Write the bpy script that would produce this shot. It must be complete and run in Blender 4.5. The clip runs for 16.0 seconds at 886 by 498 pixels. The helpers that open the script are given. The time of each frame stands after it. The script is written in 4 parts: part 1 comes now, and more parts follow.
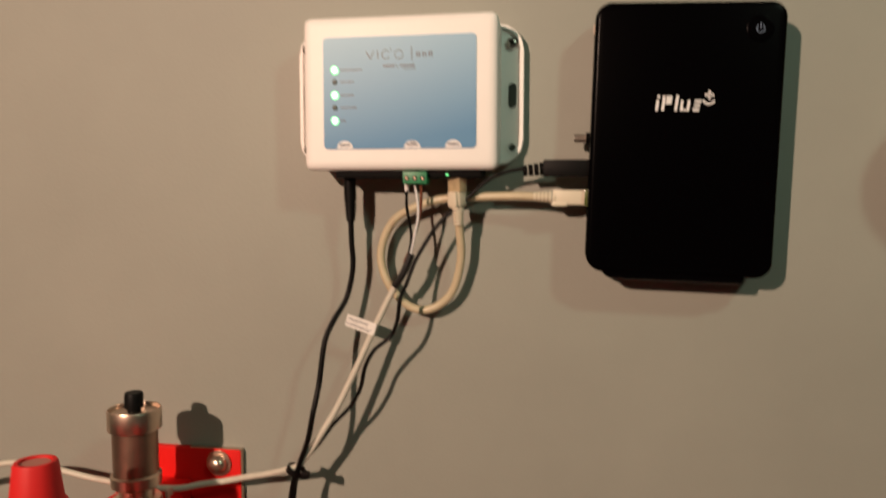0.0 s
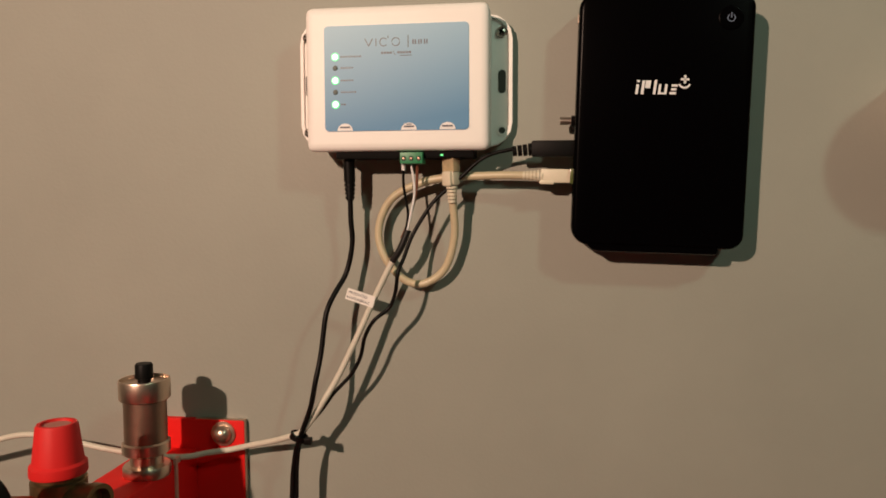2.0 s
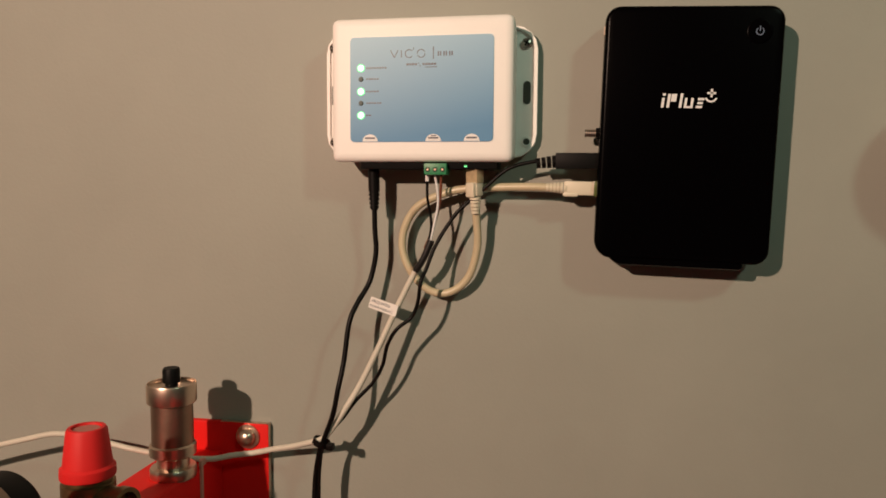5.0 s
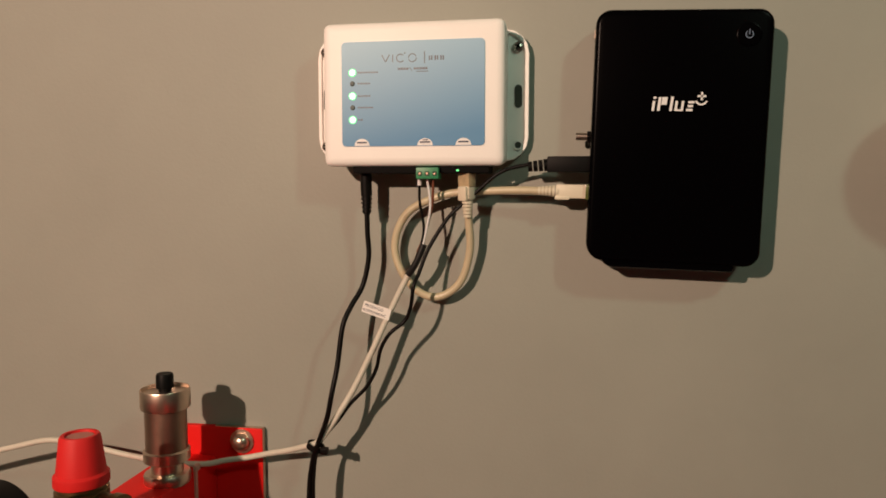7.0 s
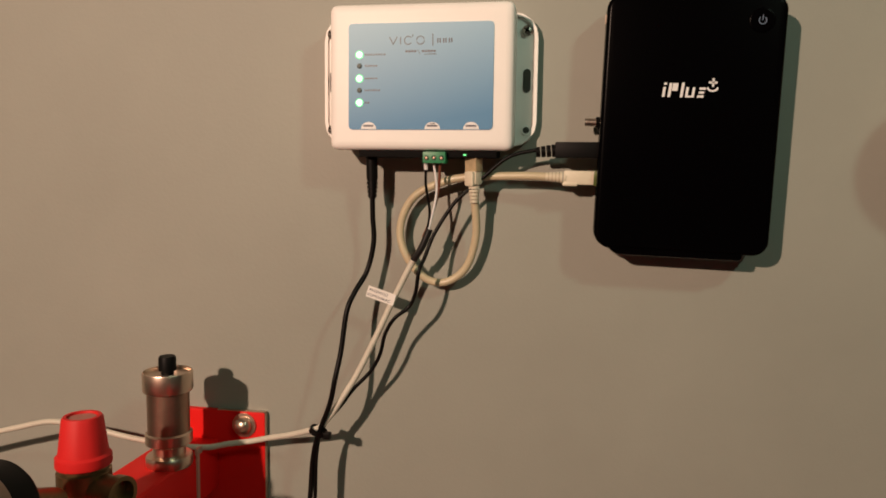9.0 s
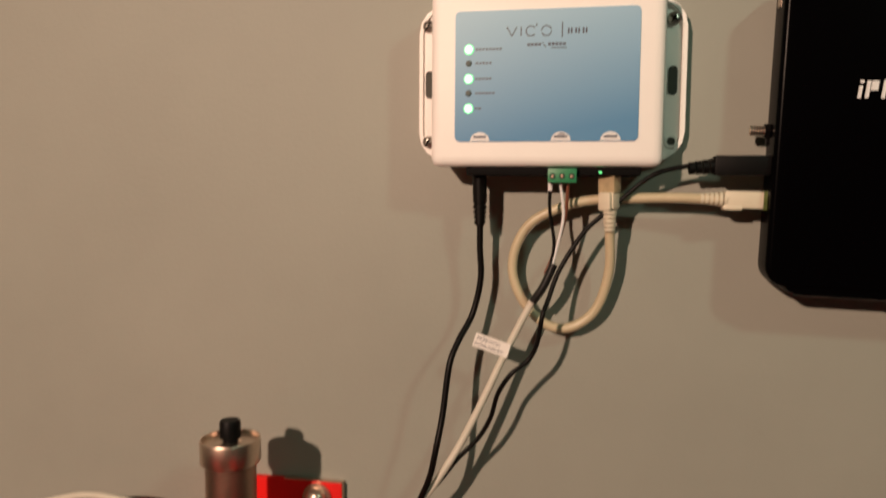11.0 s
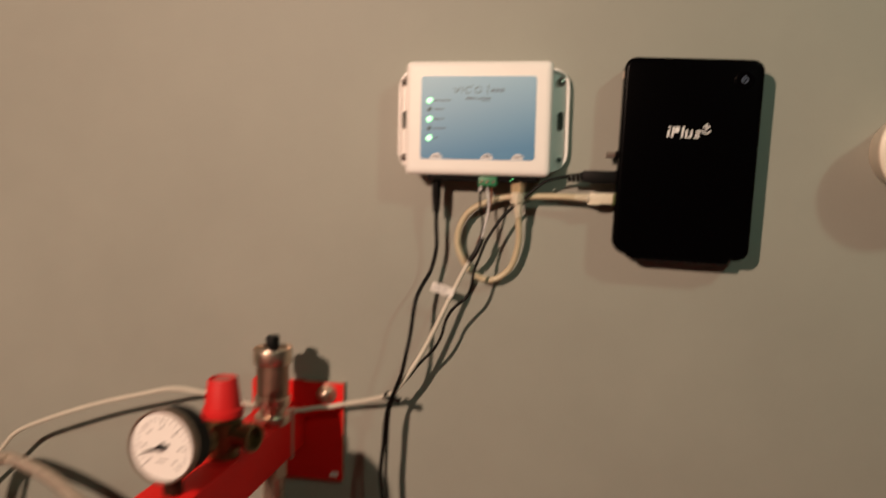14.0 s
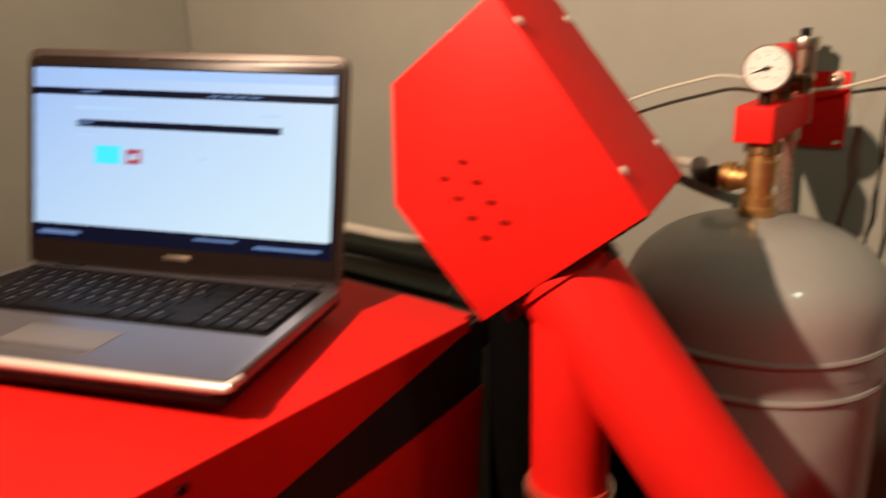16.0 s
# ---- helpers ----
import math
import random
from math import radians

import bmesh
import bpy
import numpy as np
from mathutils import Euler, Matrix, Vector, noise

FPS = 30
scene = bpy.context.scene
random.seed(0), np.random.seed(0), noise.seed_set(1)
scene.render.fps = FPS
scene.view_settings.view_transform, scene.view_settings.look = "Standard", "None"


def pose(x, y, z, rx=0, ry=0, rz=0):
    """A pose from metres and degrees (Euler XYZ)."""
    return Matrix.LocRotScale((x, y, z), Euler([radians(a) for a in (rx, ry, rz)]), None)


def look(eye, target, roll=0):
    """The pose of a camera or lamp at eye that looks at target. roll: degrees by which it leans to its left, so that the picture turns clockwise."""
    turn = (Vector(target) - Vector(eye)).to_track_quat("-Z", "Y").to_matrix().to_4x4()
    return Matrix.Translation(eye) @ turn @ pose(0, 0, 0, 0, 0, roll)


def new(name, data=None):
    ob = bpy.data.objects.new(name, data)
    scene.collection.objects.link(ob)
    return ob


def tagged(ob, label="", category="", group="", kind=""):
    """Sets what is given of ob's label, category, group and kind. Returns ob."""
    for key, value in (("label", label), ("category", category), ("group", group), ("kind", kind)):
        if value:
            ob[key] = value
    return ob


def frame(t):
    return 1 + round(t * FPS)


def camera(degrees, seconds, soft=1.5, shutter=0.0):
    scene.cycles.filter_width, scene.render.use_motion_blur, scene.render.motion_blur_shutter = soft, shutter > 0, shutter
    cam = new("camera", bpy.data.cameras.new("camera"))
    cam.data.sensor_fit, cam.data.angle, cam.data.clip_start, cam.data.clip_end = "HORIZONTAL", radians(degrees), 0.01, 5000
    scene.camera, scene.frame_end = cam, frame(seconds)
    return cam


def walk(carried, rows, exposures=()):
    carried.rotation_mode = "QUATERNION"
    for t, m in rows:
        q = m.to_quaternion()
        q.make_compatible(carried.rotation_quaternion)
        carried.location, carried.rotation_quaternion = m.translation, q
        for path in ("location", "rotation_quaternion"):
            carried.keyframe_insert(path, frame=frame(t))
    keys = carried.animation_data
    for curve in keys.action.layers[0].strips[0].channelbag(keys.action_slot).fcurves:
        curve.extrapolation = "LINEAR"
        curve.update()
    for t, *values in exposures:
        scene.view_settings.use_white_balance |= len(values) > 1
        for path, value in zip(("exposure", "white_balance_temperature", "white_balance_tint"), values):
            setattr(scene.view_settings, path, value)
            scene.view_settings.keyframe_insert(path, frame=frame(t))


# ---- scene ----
cam = camera(61.5, 16.0, 1.7, 0.65)
PATH = [
    (0, (0.04, -0.014, 1.469), (-0.295, 1.953, 1.321), -0.0),
    (0.5, (0.039, -0.029, 1.47), (-0.352, 1.933, 1.444), 1.3),
    (1, (0.025, -0.026, 1.452), (-0.348, 1.937, 1.355), 2.7),
    (1.5, (0.022, -0.026, 1.459), (-0.264, 1.95, 1.356), 1.1),
    (2, (0.034, -0.048, 1.453), (-0.244, 1.927, 1.311), -0.2),
    (2.5, (0.035, -0.043, 1.458), (-0.218, 1.935, 1.306), 1.4),
    (3, (0.043, -0.046, 1.462), (-0.249, 1.927, 1.308), 0.7),
    (3.5, (0.035, -0.046, 1.464), (-0.267, 1.925, 1.305), 0.5),
    (4, (0.039, -0.048, 1.465), (-0.304, 1.916, 1.309), 0.0),
    (6.5, (0.034, -0.05, 1.466), (-0.312, 1.912, 1.3), 0.6),
    (7, (0.039, -0.05, 1.469), (-0.297, 1.915, 1.306), -0.0),
    (7.5, (0.045, -0.049, 1.467), (-0.329, 1.909, 1.305), 0.5),
    (8, (0.04, -0.05, 1.467), (-0.319, 1.911, 1.304), 0.6),
    (8.2, (0.039, -0.053, 1.465), (-0.31, 1.911, 1.313), 0.5),
    (10.3, (0.008, 0.004, 1.481), (-0.311, 1.959, 1.204), 0.9),
    (10.5, (-0.002, 0.017, 1.484), (-0.374, 1.963, 1.214), 0.1),
    (11, (-0.048, 0.041, 1.472), (-0.416, 2.0, 1.309), 0.4),
    (11.5, (-0.032, 0.062, 1.473), (-0.245, 2.05, 1.424), 1.6),
    (12, (-0.02, 0.052, 1.492), (-0.2, 2.043, 1.428), 0.3),
    (12.5, (-0.018, 0.04, 1.487), (-0.22, 2.028, 1.401), 0.7),
    (13, (-0.021, -0.013, 1.496), (-0.231, 1.972, 1.376), -0.1),
    (13.5, (0.006, -0.096, 1.489), (-0.216, 1.89, 1.392), -0.4),
    (14, (0.014, -0.193, 1.481), (-0.322, 1.769, 1.293), 1.3),
    (14.4, (0.013, -0.274, 1.44), (-0.457, 1.65, 1.163), 1.2),
    (14.5, (0.018, -0.289, 1.434), (-0.497, 1.619, 1.131), 1.5),
    (14.8, (0.011, -0.368, 1.406), (-0.562, 1.514, 1.044), 1.4),
    (15, (0.004, -0.408, 1.393), (-0.693, 1.423, 0.99), 0.9),
    (15.2, (-0.011, -0.444, 1.385), (-0.807, 1.344, 0.975), 1.0),
    (15.5, (-0.034, -0.503, 1.359), (-0.959, 1.21, 0.899), 1.2),
    (15.8, (-0.057, -0.569, 1.339), (-1.098, 1.062, 0.831), -0.9),
    (16, (-0.067, -0.618, 1.345), (-1.176, 0.947, 0.778), -1.5),
]
walk(cam, [(t, look(eye, target, roll)) for t, eye, target, roll in PATH],
     [(0.0, 0.37, 6500, 10), (1.0, 0.29, 6500, 10), (4.0, 0.28, 6500, 10), (13.5, 0.28, 6500, 10), (14.4, 0.25, 6500, 9), (15.0, 0.57, 6600, 7), (15.2, 0.57, 6600, 7), (15.5, 0.73, 6700, 5), (16.0, 0.75, 6700, 5)])

# ---- light ----
world = bpy.data.worlds.new("world")
scene.world = world
world.use_nodes = True
world.node_tree.nodes["Background"].inputs[0].default_value = (0.9, 0.85, 0.7, 1)
world.node_tree.nodes["Background"].inputs[1].default_value = 0.002


def coned_lamp(name, place, target, watts, colour, radius, degrees):
    """An unseen bulb with an added cone that shapes falloff, brightest along its axis."""
    lamp = bpy.data.lights.new(name, "SPOT")
    lamp.energy, lamp.color, lamp.shadow_soft_size = watts, colour, radius
    lamp.spot_size, lamp.spot_blend = radians(degrees), 1.0
    ob = new(name, lamp)
    ob.matrix_basis = look(place, target)
    return ob


# bulb places inferred from shadows; cones and aims added to dim the sides
coned_lamp("warm_bulb", (-0.60, -0.92, 1.92), (-0.38, 0.50, 1.52), 77.0, (1.0, 0.685, 0.51), 0.018, 158)
coned_lamp("greenish_bulb", (0.66, -0.33, 2.12), (0.02, 0.50, 1.45), 8.2, (0.74, 1.0, 0.75), 0.045, 126)


# ---- materials ----
def mat(name, colour, rough=0.5, metal=0.0, vary=0.06, scale=40.0, bump=0.0, bump_scale=400.0, coat=0.0, spec=0.5, emit=None, power=0.0, trans=0.0):
    """A surface with grain at two scales: broad tone changes and fine relief."""
    m = bpy.data.materials.new(name)
    m.use_nodes = True
    nt = m.node_tree
    b = nt.nodes["Principled BSDF"]
    b.inputs["Roughness"].default_value = rough
    b.inputs["Metallic"].default_value = metal
    b.inputs["Coat Weight"].default_value = coat
    b.inputs["Coat Roughness"].default_value = 0.15
    b.inputs["Specular IOR Level"].default_value = spec
    b.inputs["Transmission Weight"].default_value = trans
    b.inputs["Base Color"].default_value = (*colour, 1)
    if emit:
        b.inputs["Emission Color"].default_value = (*emit, 1)
        b.inputs["Emission Strength"].default_value = power
    co = nt.nodes.new("ShaderNodeTexCoord")
    if vary:
        n1 = nt.nodes.new("ShaderNodeTexNoise")
        n1.inputs["Scale"].default_value = scale
        n1.inputs["Detail"].default_value = 6
        n1.inputs["Roughness"].default_value = 0.65
        nt.links.new(co.outputs["Object"], n1.inputs["Vector"])
        ramp = nt.nodes.new("ShaderNodeValToRGB")
        ramp.color_ramp.elements[0].position, ramp.color_ramp.elements[1].position = 0.3, 0.7
        ramp.color_ramp.elements[0].color = (*[c * (1 - vary) for c in colour], 1)
        ramp.color_ramp.elements[1].color = (*[min(1, c * (1 + vary)) for c in colour], 1)
        nt.links.new(n1.outputs["Fac"], ramp.inputs["Fac"])
        nt.links.new(ramp.outputs["Color"], b.inputs["Base Color"])
        mr = nt.nodes.new("ShaderNodeMapRange")
        mr.inputs["To Min"].default_value, mr.inputs["To Max"].default_value = max(0.02, rough - 0.06), min(1, rough + 0.08)
        nt.links.new(n1.outputs["Fac"], mr.inputs["Value"])
        nt.links.new(mr.outputs["Result"], b.inputs["Roughness"])
    if bump:
        n2 = nt.nodes.new("ShaderNodeTexNoise")
        n2.inputs["Scale"].default_value = bump_scale
        n2.inputs["Detail"].default_value = 3
        nt.links.new(co.outputs["Object"], n2.inputs["Vector"])
        bp = nt.nodes.new("ShaderNodeBump")
        bp.inputs["Strength"].default_value = bump
        bp.inputs["Distance"].default_value = 0.001
        nt.links.new(n2.outputs["Fac"], bp.inputs["Height"])
        nt.links.new(bp.outputs["Normal"], b.inputs["Normal"])
    return m


def label_blue():
    """Printed film that fades from pale blue at the top to deeper blue at the bottom."""
    m = mat("label_film", (0.3, 0.5, 0.65), 0.46, vary=0, spec=0.30)
    nt = m.node_tree
    b = nt.nodes["Principled BSDF"]
    co = nt.nodes.new("ShaderNodeTexCoord")
    sep = nt.nodes.new("ShaderNodeSeparateXYZ")
    nt.links.new(co.outputs["Generated"], sep.inputs[0])
    mix = nt.nodes.new("ShaderNodeMath")
    mix.operation = "MULTIPLY_ADD"
    mix.inputs[1].default_value = 0.22
    nt.links.new(sep.outputs["X"], mix.inputs[0])
    inv = nt.nodes.new("ShaderNodeMath")
    inv.operation = "SUBTRACT"
    inv.inputs[0].default_value = 0.95
    nt.links.new(sep.outputs["Z"], inv.inputs[1])
    nt.links.new(inv.outputs[0], mix.inputs[2])
    ramp = nt.nodes.new("ShaderNodeValToRGB")
    ramp.color_ramp.elements[0].color = (0.37, 0.58, 0.74, 1)
    ramp.color_ramp.elements[1].color = (0.10, 0.27, 0.48, 1)
    nt.links.new(mix.outputs[0], ramp.inputs["Fac"])
    nt.links.new(ramp.outputs["Color"], b.inputs["Base Color"])
    return m


def braid_mat():
    """Woven steel wire round a hose."""
    m = mat("steel_braid", (0.60, 0.51, 0.42), 0.36, 0.55, vary=0.15, scale=120)
    nt = m.node_tree
    b = nt.nodes["Principled BSDF"]
    co = nt.nodes.new("ShaderNodeTexCoord")
    ch = nt.nodes.new("ShaderNodeTexVoronoi")
    ch.inputs["Scale"].default_value = 520
    nt.links.new(co.outputs["Object"], ch.inputs["Vector"])
    bp = nt.nodes.new("ShaderNodeBump")
    bp.inputs["Strength"].default_value = 0.4
    bp.inputs["Distance"].default_value = 0.001
    nt.links.new(ch.outputs["Distance"], bp.inputs["Height"])
    nt.links.new(bp.outputs["Normal"], b.inputs["Normal"])
    return m


def wall_paint():
    """Matt sage paint put on with a roller: broad uneven patches, stipple and a few pale scuffs."""
    m = mat("wall_paint", (0.305, 0.312, 0.272), 0.55, vary=0.075, scale=3.4, bump=0.14, bump_scale=320, spec=0.40)
    nt = m.node_tree
    b = nt.nodes["Principled BSDF"]
    src = b.inputs["Base Color"].links[0].from_socket
    co = nt.nodes.new("ShaderNodeTexCoord")
    n = nt.nodes.new("ShaderNodeTexNoise")
    n.inputs["Scale"].default_value = 9.0
    n.inputs["Detail"].default_value = 8
    nt.links.new(co.outputs["Object"], n.inputs["Vector"])
    r = nt.nodes.new("ShaderNodeValToRGB")
    r.color_ramp.elements[0].position, r.color_ramp.elements[1].position = 0.68, 0.80
    r.color_ramp.elements[0].color, r.color_ramp.elements[1].color = (0, 0, 0, 1), (0.10, 0.10, 0.10, 1)
    nt.links.new(n.outputs["Fac"], r.inputs["Fac"])
    mx = nt.nodes.new("ShaderNodeMix")
    mx.data_type = "RGBA"
    nt.links.new(r.outputs["Color"], mx.inputs["Factor"])
    nt.links.new(src, mx.inputs["A"])
    mx.inputs["B"].default_value = (0.46, 0.45, 0.39, 1)
    nt.links.new(mx.outputs["Result"], b.inputs["Base Color"])
    return m


WALL = wall_paint()
# tones of the unseen room surfaces, set low to cut bounced light
ROOMDARK = mat("unseen_room_dark", (0.07, 0.067, 0.062), 0.8, vary=0.2, scale=6, bump=0.4, bump_scale=120)
CEIL = mat("unseen_ceiling_dark", (0.11, 0.108, 0.10), 0.8, vary=0.04, scale=3)
WHITE = mat("white_plastic", (0.92, 0.90, 0.87), 0.48, vary=0.02, scale=30, bump=0.04, bump_scale=900)
CREAM = mat("cream_plastic", (0.76, 0.69, 0.57), 0.40, vary=0.04, scale=50)
IVORY = mat("ivory_plastic", (0.70, 0.64, 0.50), 0.42, vary=0.05, scale=60)
SHEATH = mat("cable_sheath", (0.57, 0.49, 0.33), 0.34, vary=0.06, scale=90)
COMM = mat("comm_sheath", (0.62, 0.59, 0.50), 0.5, vary=0.06, scale=90)
BLACK = mat("black_gloss_plastic", (0.0011, 0.0009, 0.0012), 0.24, vary=0.0, spec=0.04)
BLACKM = mat("black_matt_plastic", (0.0035, 0.0032, 0.0032), 0.5, vary=0.1, scale=60, spec=0.14)
RUBBER = mat("black_rubber", (0.0036, 0.0030, 0.0028), 0.42, vary=0.1, scale=60, spec=0.17)
SHRINK = mat("heat_shrink", (0.012, 0.012, 0.012), 0.3, vary=0.1, scale=80)
# near-black that stands for shade in gaps, slots and undersides
SHADEBLACK = mat("shade_black", (0.0035, 0.003, 0.003), 0.7, vary=0.1, scale=80, spec=0.12)
# grey that paints the shade inside slots and the empty hole
SLOTSHADE = mat("slot_shade_grey", (0.055, 0.058, 0.048), 0.7, vary=0.1, scale=300)
BLUE = label_blue()
INK = mat("grey_ink", (0.055, 0.070, 0.105), 0.4, vary=0)
WINK = mat("white_ink", (0.78, 0.78, 0.78), 0.45, vary=0)
PAPER = mat("white_paper", (0.82, 0.80, 0.76), 0.6, vary=0.02, scale=80)
LEDON = mat("led_lit", (0.3, 0.6, 0.3), 0.3, vary=0, emit=(0.62, 1.0, 0.66), power=1.5)
LEDRIM = mat("led_glow_rim", (0.1, 0.4, 0.14), 0.4, vary=0, emit=(0.12, 0.86, 0.26), power=1.0)
LEDOFF = mat("led_unlit", (0.080, 0.105, 0.100), 0.4, vary=0, spec=0.2)
GREEN = mat("green_terminal", (0.02, 0.21, 0.085), 0.42, vary=0.05, scale=200)
# darker green that paints the shade in the terminal wells
GREENSHADE = mat("terminal_shade_green", (0.006, 0.055, 0.025), 0.6, vary=0)
FERRULE = mat("crimped_alloy", (0.70, 0.64, 0.56), 0.34, 0.45, vary=0.1, scale=200)
STEEL = mat("zinc_screw", (0.46, 0.43, 0.39), 0.32, 1.0, vary=0.1, scale=300)
NICKEL = mat("nickel_plate", (0.66, 0.53, 0.43), 0.33, 1.0, vary=0.06, scale=60)
NICKELD = mat("dark_nickel", (0.36, 0.245, 0.185), 0.42, 1.0, vary=0.12, scale=60)
BRASS = mat("brass", (0.60, 0.36, 0.14), 0.46, 1.0, vary=0.12, scale=70, bump=0.1, bump_scale=300)
OLIVEBRASS = mat("olive_brass", (0.20, 0.135, 0.065), 0.42, 0.9, vary=0.2, scale=70)
BRASSD = mat("dull_brass", (0.048, 0.027, 0.017), 0.45, 0.8, vary=0.2, scale=70)
RED = mat("red_enamel", (0.77, 0.0125, 0.0105), 0.52, vary=0.06, scale=14, bump=0.12, bump_scale=900, spec=0.17)
SLOTRED = mat("slot_shade_red", (0.17, 0.005, 0.004), 0.8, vary=0, spec=0.05)
REDCAP = mat("red_plastic_cap", (0.60, 0.016, 0.016), 0.55, vary=0.04, scale=60, spec=0.3)
GREY = mat("grey_enamel", (0.295, 0.290, 0.278), 0.42, vary=0.07, scale=9, bump=0.06, bump_scale=60, coat=0.34, spec=0.35)
GREY.node_tree.nodes["Principled BSDF"].inputs["Coat Roughness"].default_value = 0.11
COPPERY = mat("coppery_steel_braid", (0.70, 0.53, 0.43), 0.28, 0.85, vary=0.2, scale=180, bump=0.25, bump_scale=420)
LIDGREY = mat("grey_lid_paint", (0.076, 0.071, 0.080), 0.5, vary=0.08, scale=10, bump=0.15, bump_scale=700)
BANDGREY = mat("dark_band_paint", (0.012, 0.010, 0.009), 0.55, vary=0.08, scale=20)
ALU = mat("brushed_silver", (0.175, 0.170, 0.200), 0.30, 0.6, vary=0.03, scale=30)
BEZEL = mat("bronze_bezel", (0.050, 0.038, 0.031), 0.40, 0.30, vary=0.05, scale=30)
FRAME = mat("dark_screen_frame", (0.012, 0.008, 0.007), 0.30, vary=0.05, scale=30, spec=0.25)
RIMGLINT = mat("silver_rim_highlight", (0.70, 0.65, 0.58), 0.32, 0.25, vary=0.04, scale=60)
GBEZEL = mat("gauge_bezel", (0.26, 0.19, 0.145), 0.38, 0.7, vary=0.08, scale=60)
TICK = mat("faint_grey_print", (0.22, 0.22, 0.22), 0.5, vary=0)
KEYBLACK = mat("key_black", (0.006, 0.005, 0.006), 0.5, vary=0, spec=0.12)
KEYTXT = mat("key_print", (0.16, 0.16, 0.17), 0.5, vary=0)
DIAL = mat("dial_white", (0.80, 0.79, 0.76), 0.3, vary=0)
PIPEW = mat("white_pipe_lagging", (0.56, 0.53, 0.46), 0.6, vary=0.1, scale=40)
PIPEG = mat("grey_pipe_lagging", (0.06, 0.058, 0.05), 0.7, vary=0.2, scale=40, bump=0.5, bump_scale=160)
FOAM = mat("black_foam", (0.0032, 0.0030, 0.0030), 0.9, vary=0.2, scale=60, bump=0.5, bump_scale=200, spec=0.02)
BRAID = braid_mat()
TIPGREEN = mat("clear_tip_green_wires", (0.10, 0.13, 0.04), 0.2, vary=0.5, scale=400)
TIPCLEAR = mat("clear_tip_gold_pins", (0.46, 0.36, 0.22), 0.15, vary=0.25, scale=160, coat=0.5)
CLEAR = mat("clear_amber_hose", (0.42, 0.05, 0.03), 0.16, vary=0.06, scale=60, coat=0.6)
SCREENW = mat("screen_page", (0.02, 0.02, 0.02), 0.25, vary=0, emit=(0.56, 0.76, 1.05), power=0.56)
nt = SCREENW.node_tree  # viewing-angle tint fixed into the glow: whiter towards the lower right
co, sep, add, ramp = (nt.nodes.new("ShaderNode" + k) for k in ("TexCoord", "SeparateXYZ", "Math", "ValToRGB"))
add.operation, add.inputs[2].default_value = "MULTIPLY_ADD", 0.45
add.inputs[1].default_value = -0.45
nt.links.new(co.outputs["Generated"], sep.inputs[0])
nt.links.new(sep.outputs["Z"], add.inputs[0])
mix = nt.nodes.new("ShaderNodeMath")
mix.operation, mix.inputs[1].default_value = "MULTIPLY_ADD", 0.55
nt.links.new(sep.outputs["X"], mix.inputs[0])
nt.links.new(add.outputs[0], mix.inputs[2])
ramp.color_ramp.elements[0].color, ramp.color_ramp.elements[1].color = (0.34, 0.54, 1.0, 1), (0.72, 0.92, 1.08, 1)
nt.links.new(mix.outputs[0], ramp.inputs["Fac"])
nt.links.new(ramp.outputs["Color"], nt.nodes["Principled BSDF"].inputs["Emission Color"])
SCREENB = mat("screen_browser", (0.02, 0.02, 0.02), 0.25, vary=0, emit=(0.30, 0.48, 0.85), power=0.7)
SCREEND = mat("screen_dark", (0.003, 0.003, 0.004), 0.25, vary=0, spec=0.1, emit=(0.0006, 0.002, 0.013), power=0.8)
SCREENTB = mat("screen_taskbar_text", (0.003, 0.003, 0.004), 0.25, vary=0, spec=0.1, emit=(0.11, 0.18, 0.38), power=0.8)
SCREENC = mat("screen_cyan", (0.01, 0.02, 0.02), 0.25, vary=0, emit=(0.04, 0.66, 0.95), power=0.75)
SCREENR = mat("screen_maroon", (0.01, 0.01, 0.015), 0.25, vary=0, emit=(0.30, 0.03, 0.06), power=0.8)
SCREENT = mat("screen_grey_text", (0.01, 0.01, 0.015), 0.25, vary=0, emit=(0.30, 0.44, 0.66), power=0.9)

# ---- builders ----
PLACE = {}


def thing(name, m=None, label="", category="", group="", kind=""):
    ob = new(name)
    ob.empty_display_size = 0.02
    m = m or Matrix()
    ob.matrix_basis = m
    PLACE[ob.name] = m
    return tagged(ob, label, category, group, kind)


def finish(name, bm, material, smooth=True):
    bmesh.ops.recalc_face_normals(bm, faces=bm.faces)
    me = bpy.data.meshes.new(name)
    bm.to_mesh(me)
    bm.free()
    me.materials.append(material)
    if smooth:
        for p in me.polygons:
            p.use_smooth = True
        me.set_sharp_from_angle(angle=radians(38))
    return new(name, me)


def part(name, bm, material, parent, label="", world=False):
    """One mesh under a thing or part; world: the bmesh is in world metres."""
    m = PLACE[parent.name]
    if world:
        bmesh.ops.transform(bm, matrix=m.inverted(), verts=bm.verts)
    ob = finish(name, bm, material)
    ob.parent = parent
    PLACE[ob.name] = m
    if label:
        ob["label"] = label
    return ob


def solid(name, bm, material, label="", category="", kind="", group=""):
    ob = finish(name, bm, material)
    PLACE[ob.name] = Matrix()
    return tagged(ob, label, category, group, kind)


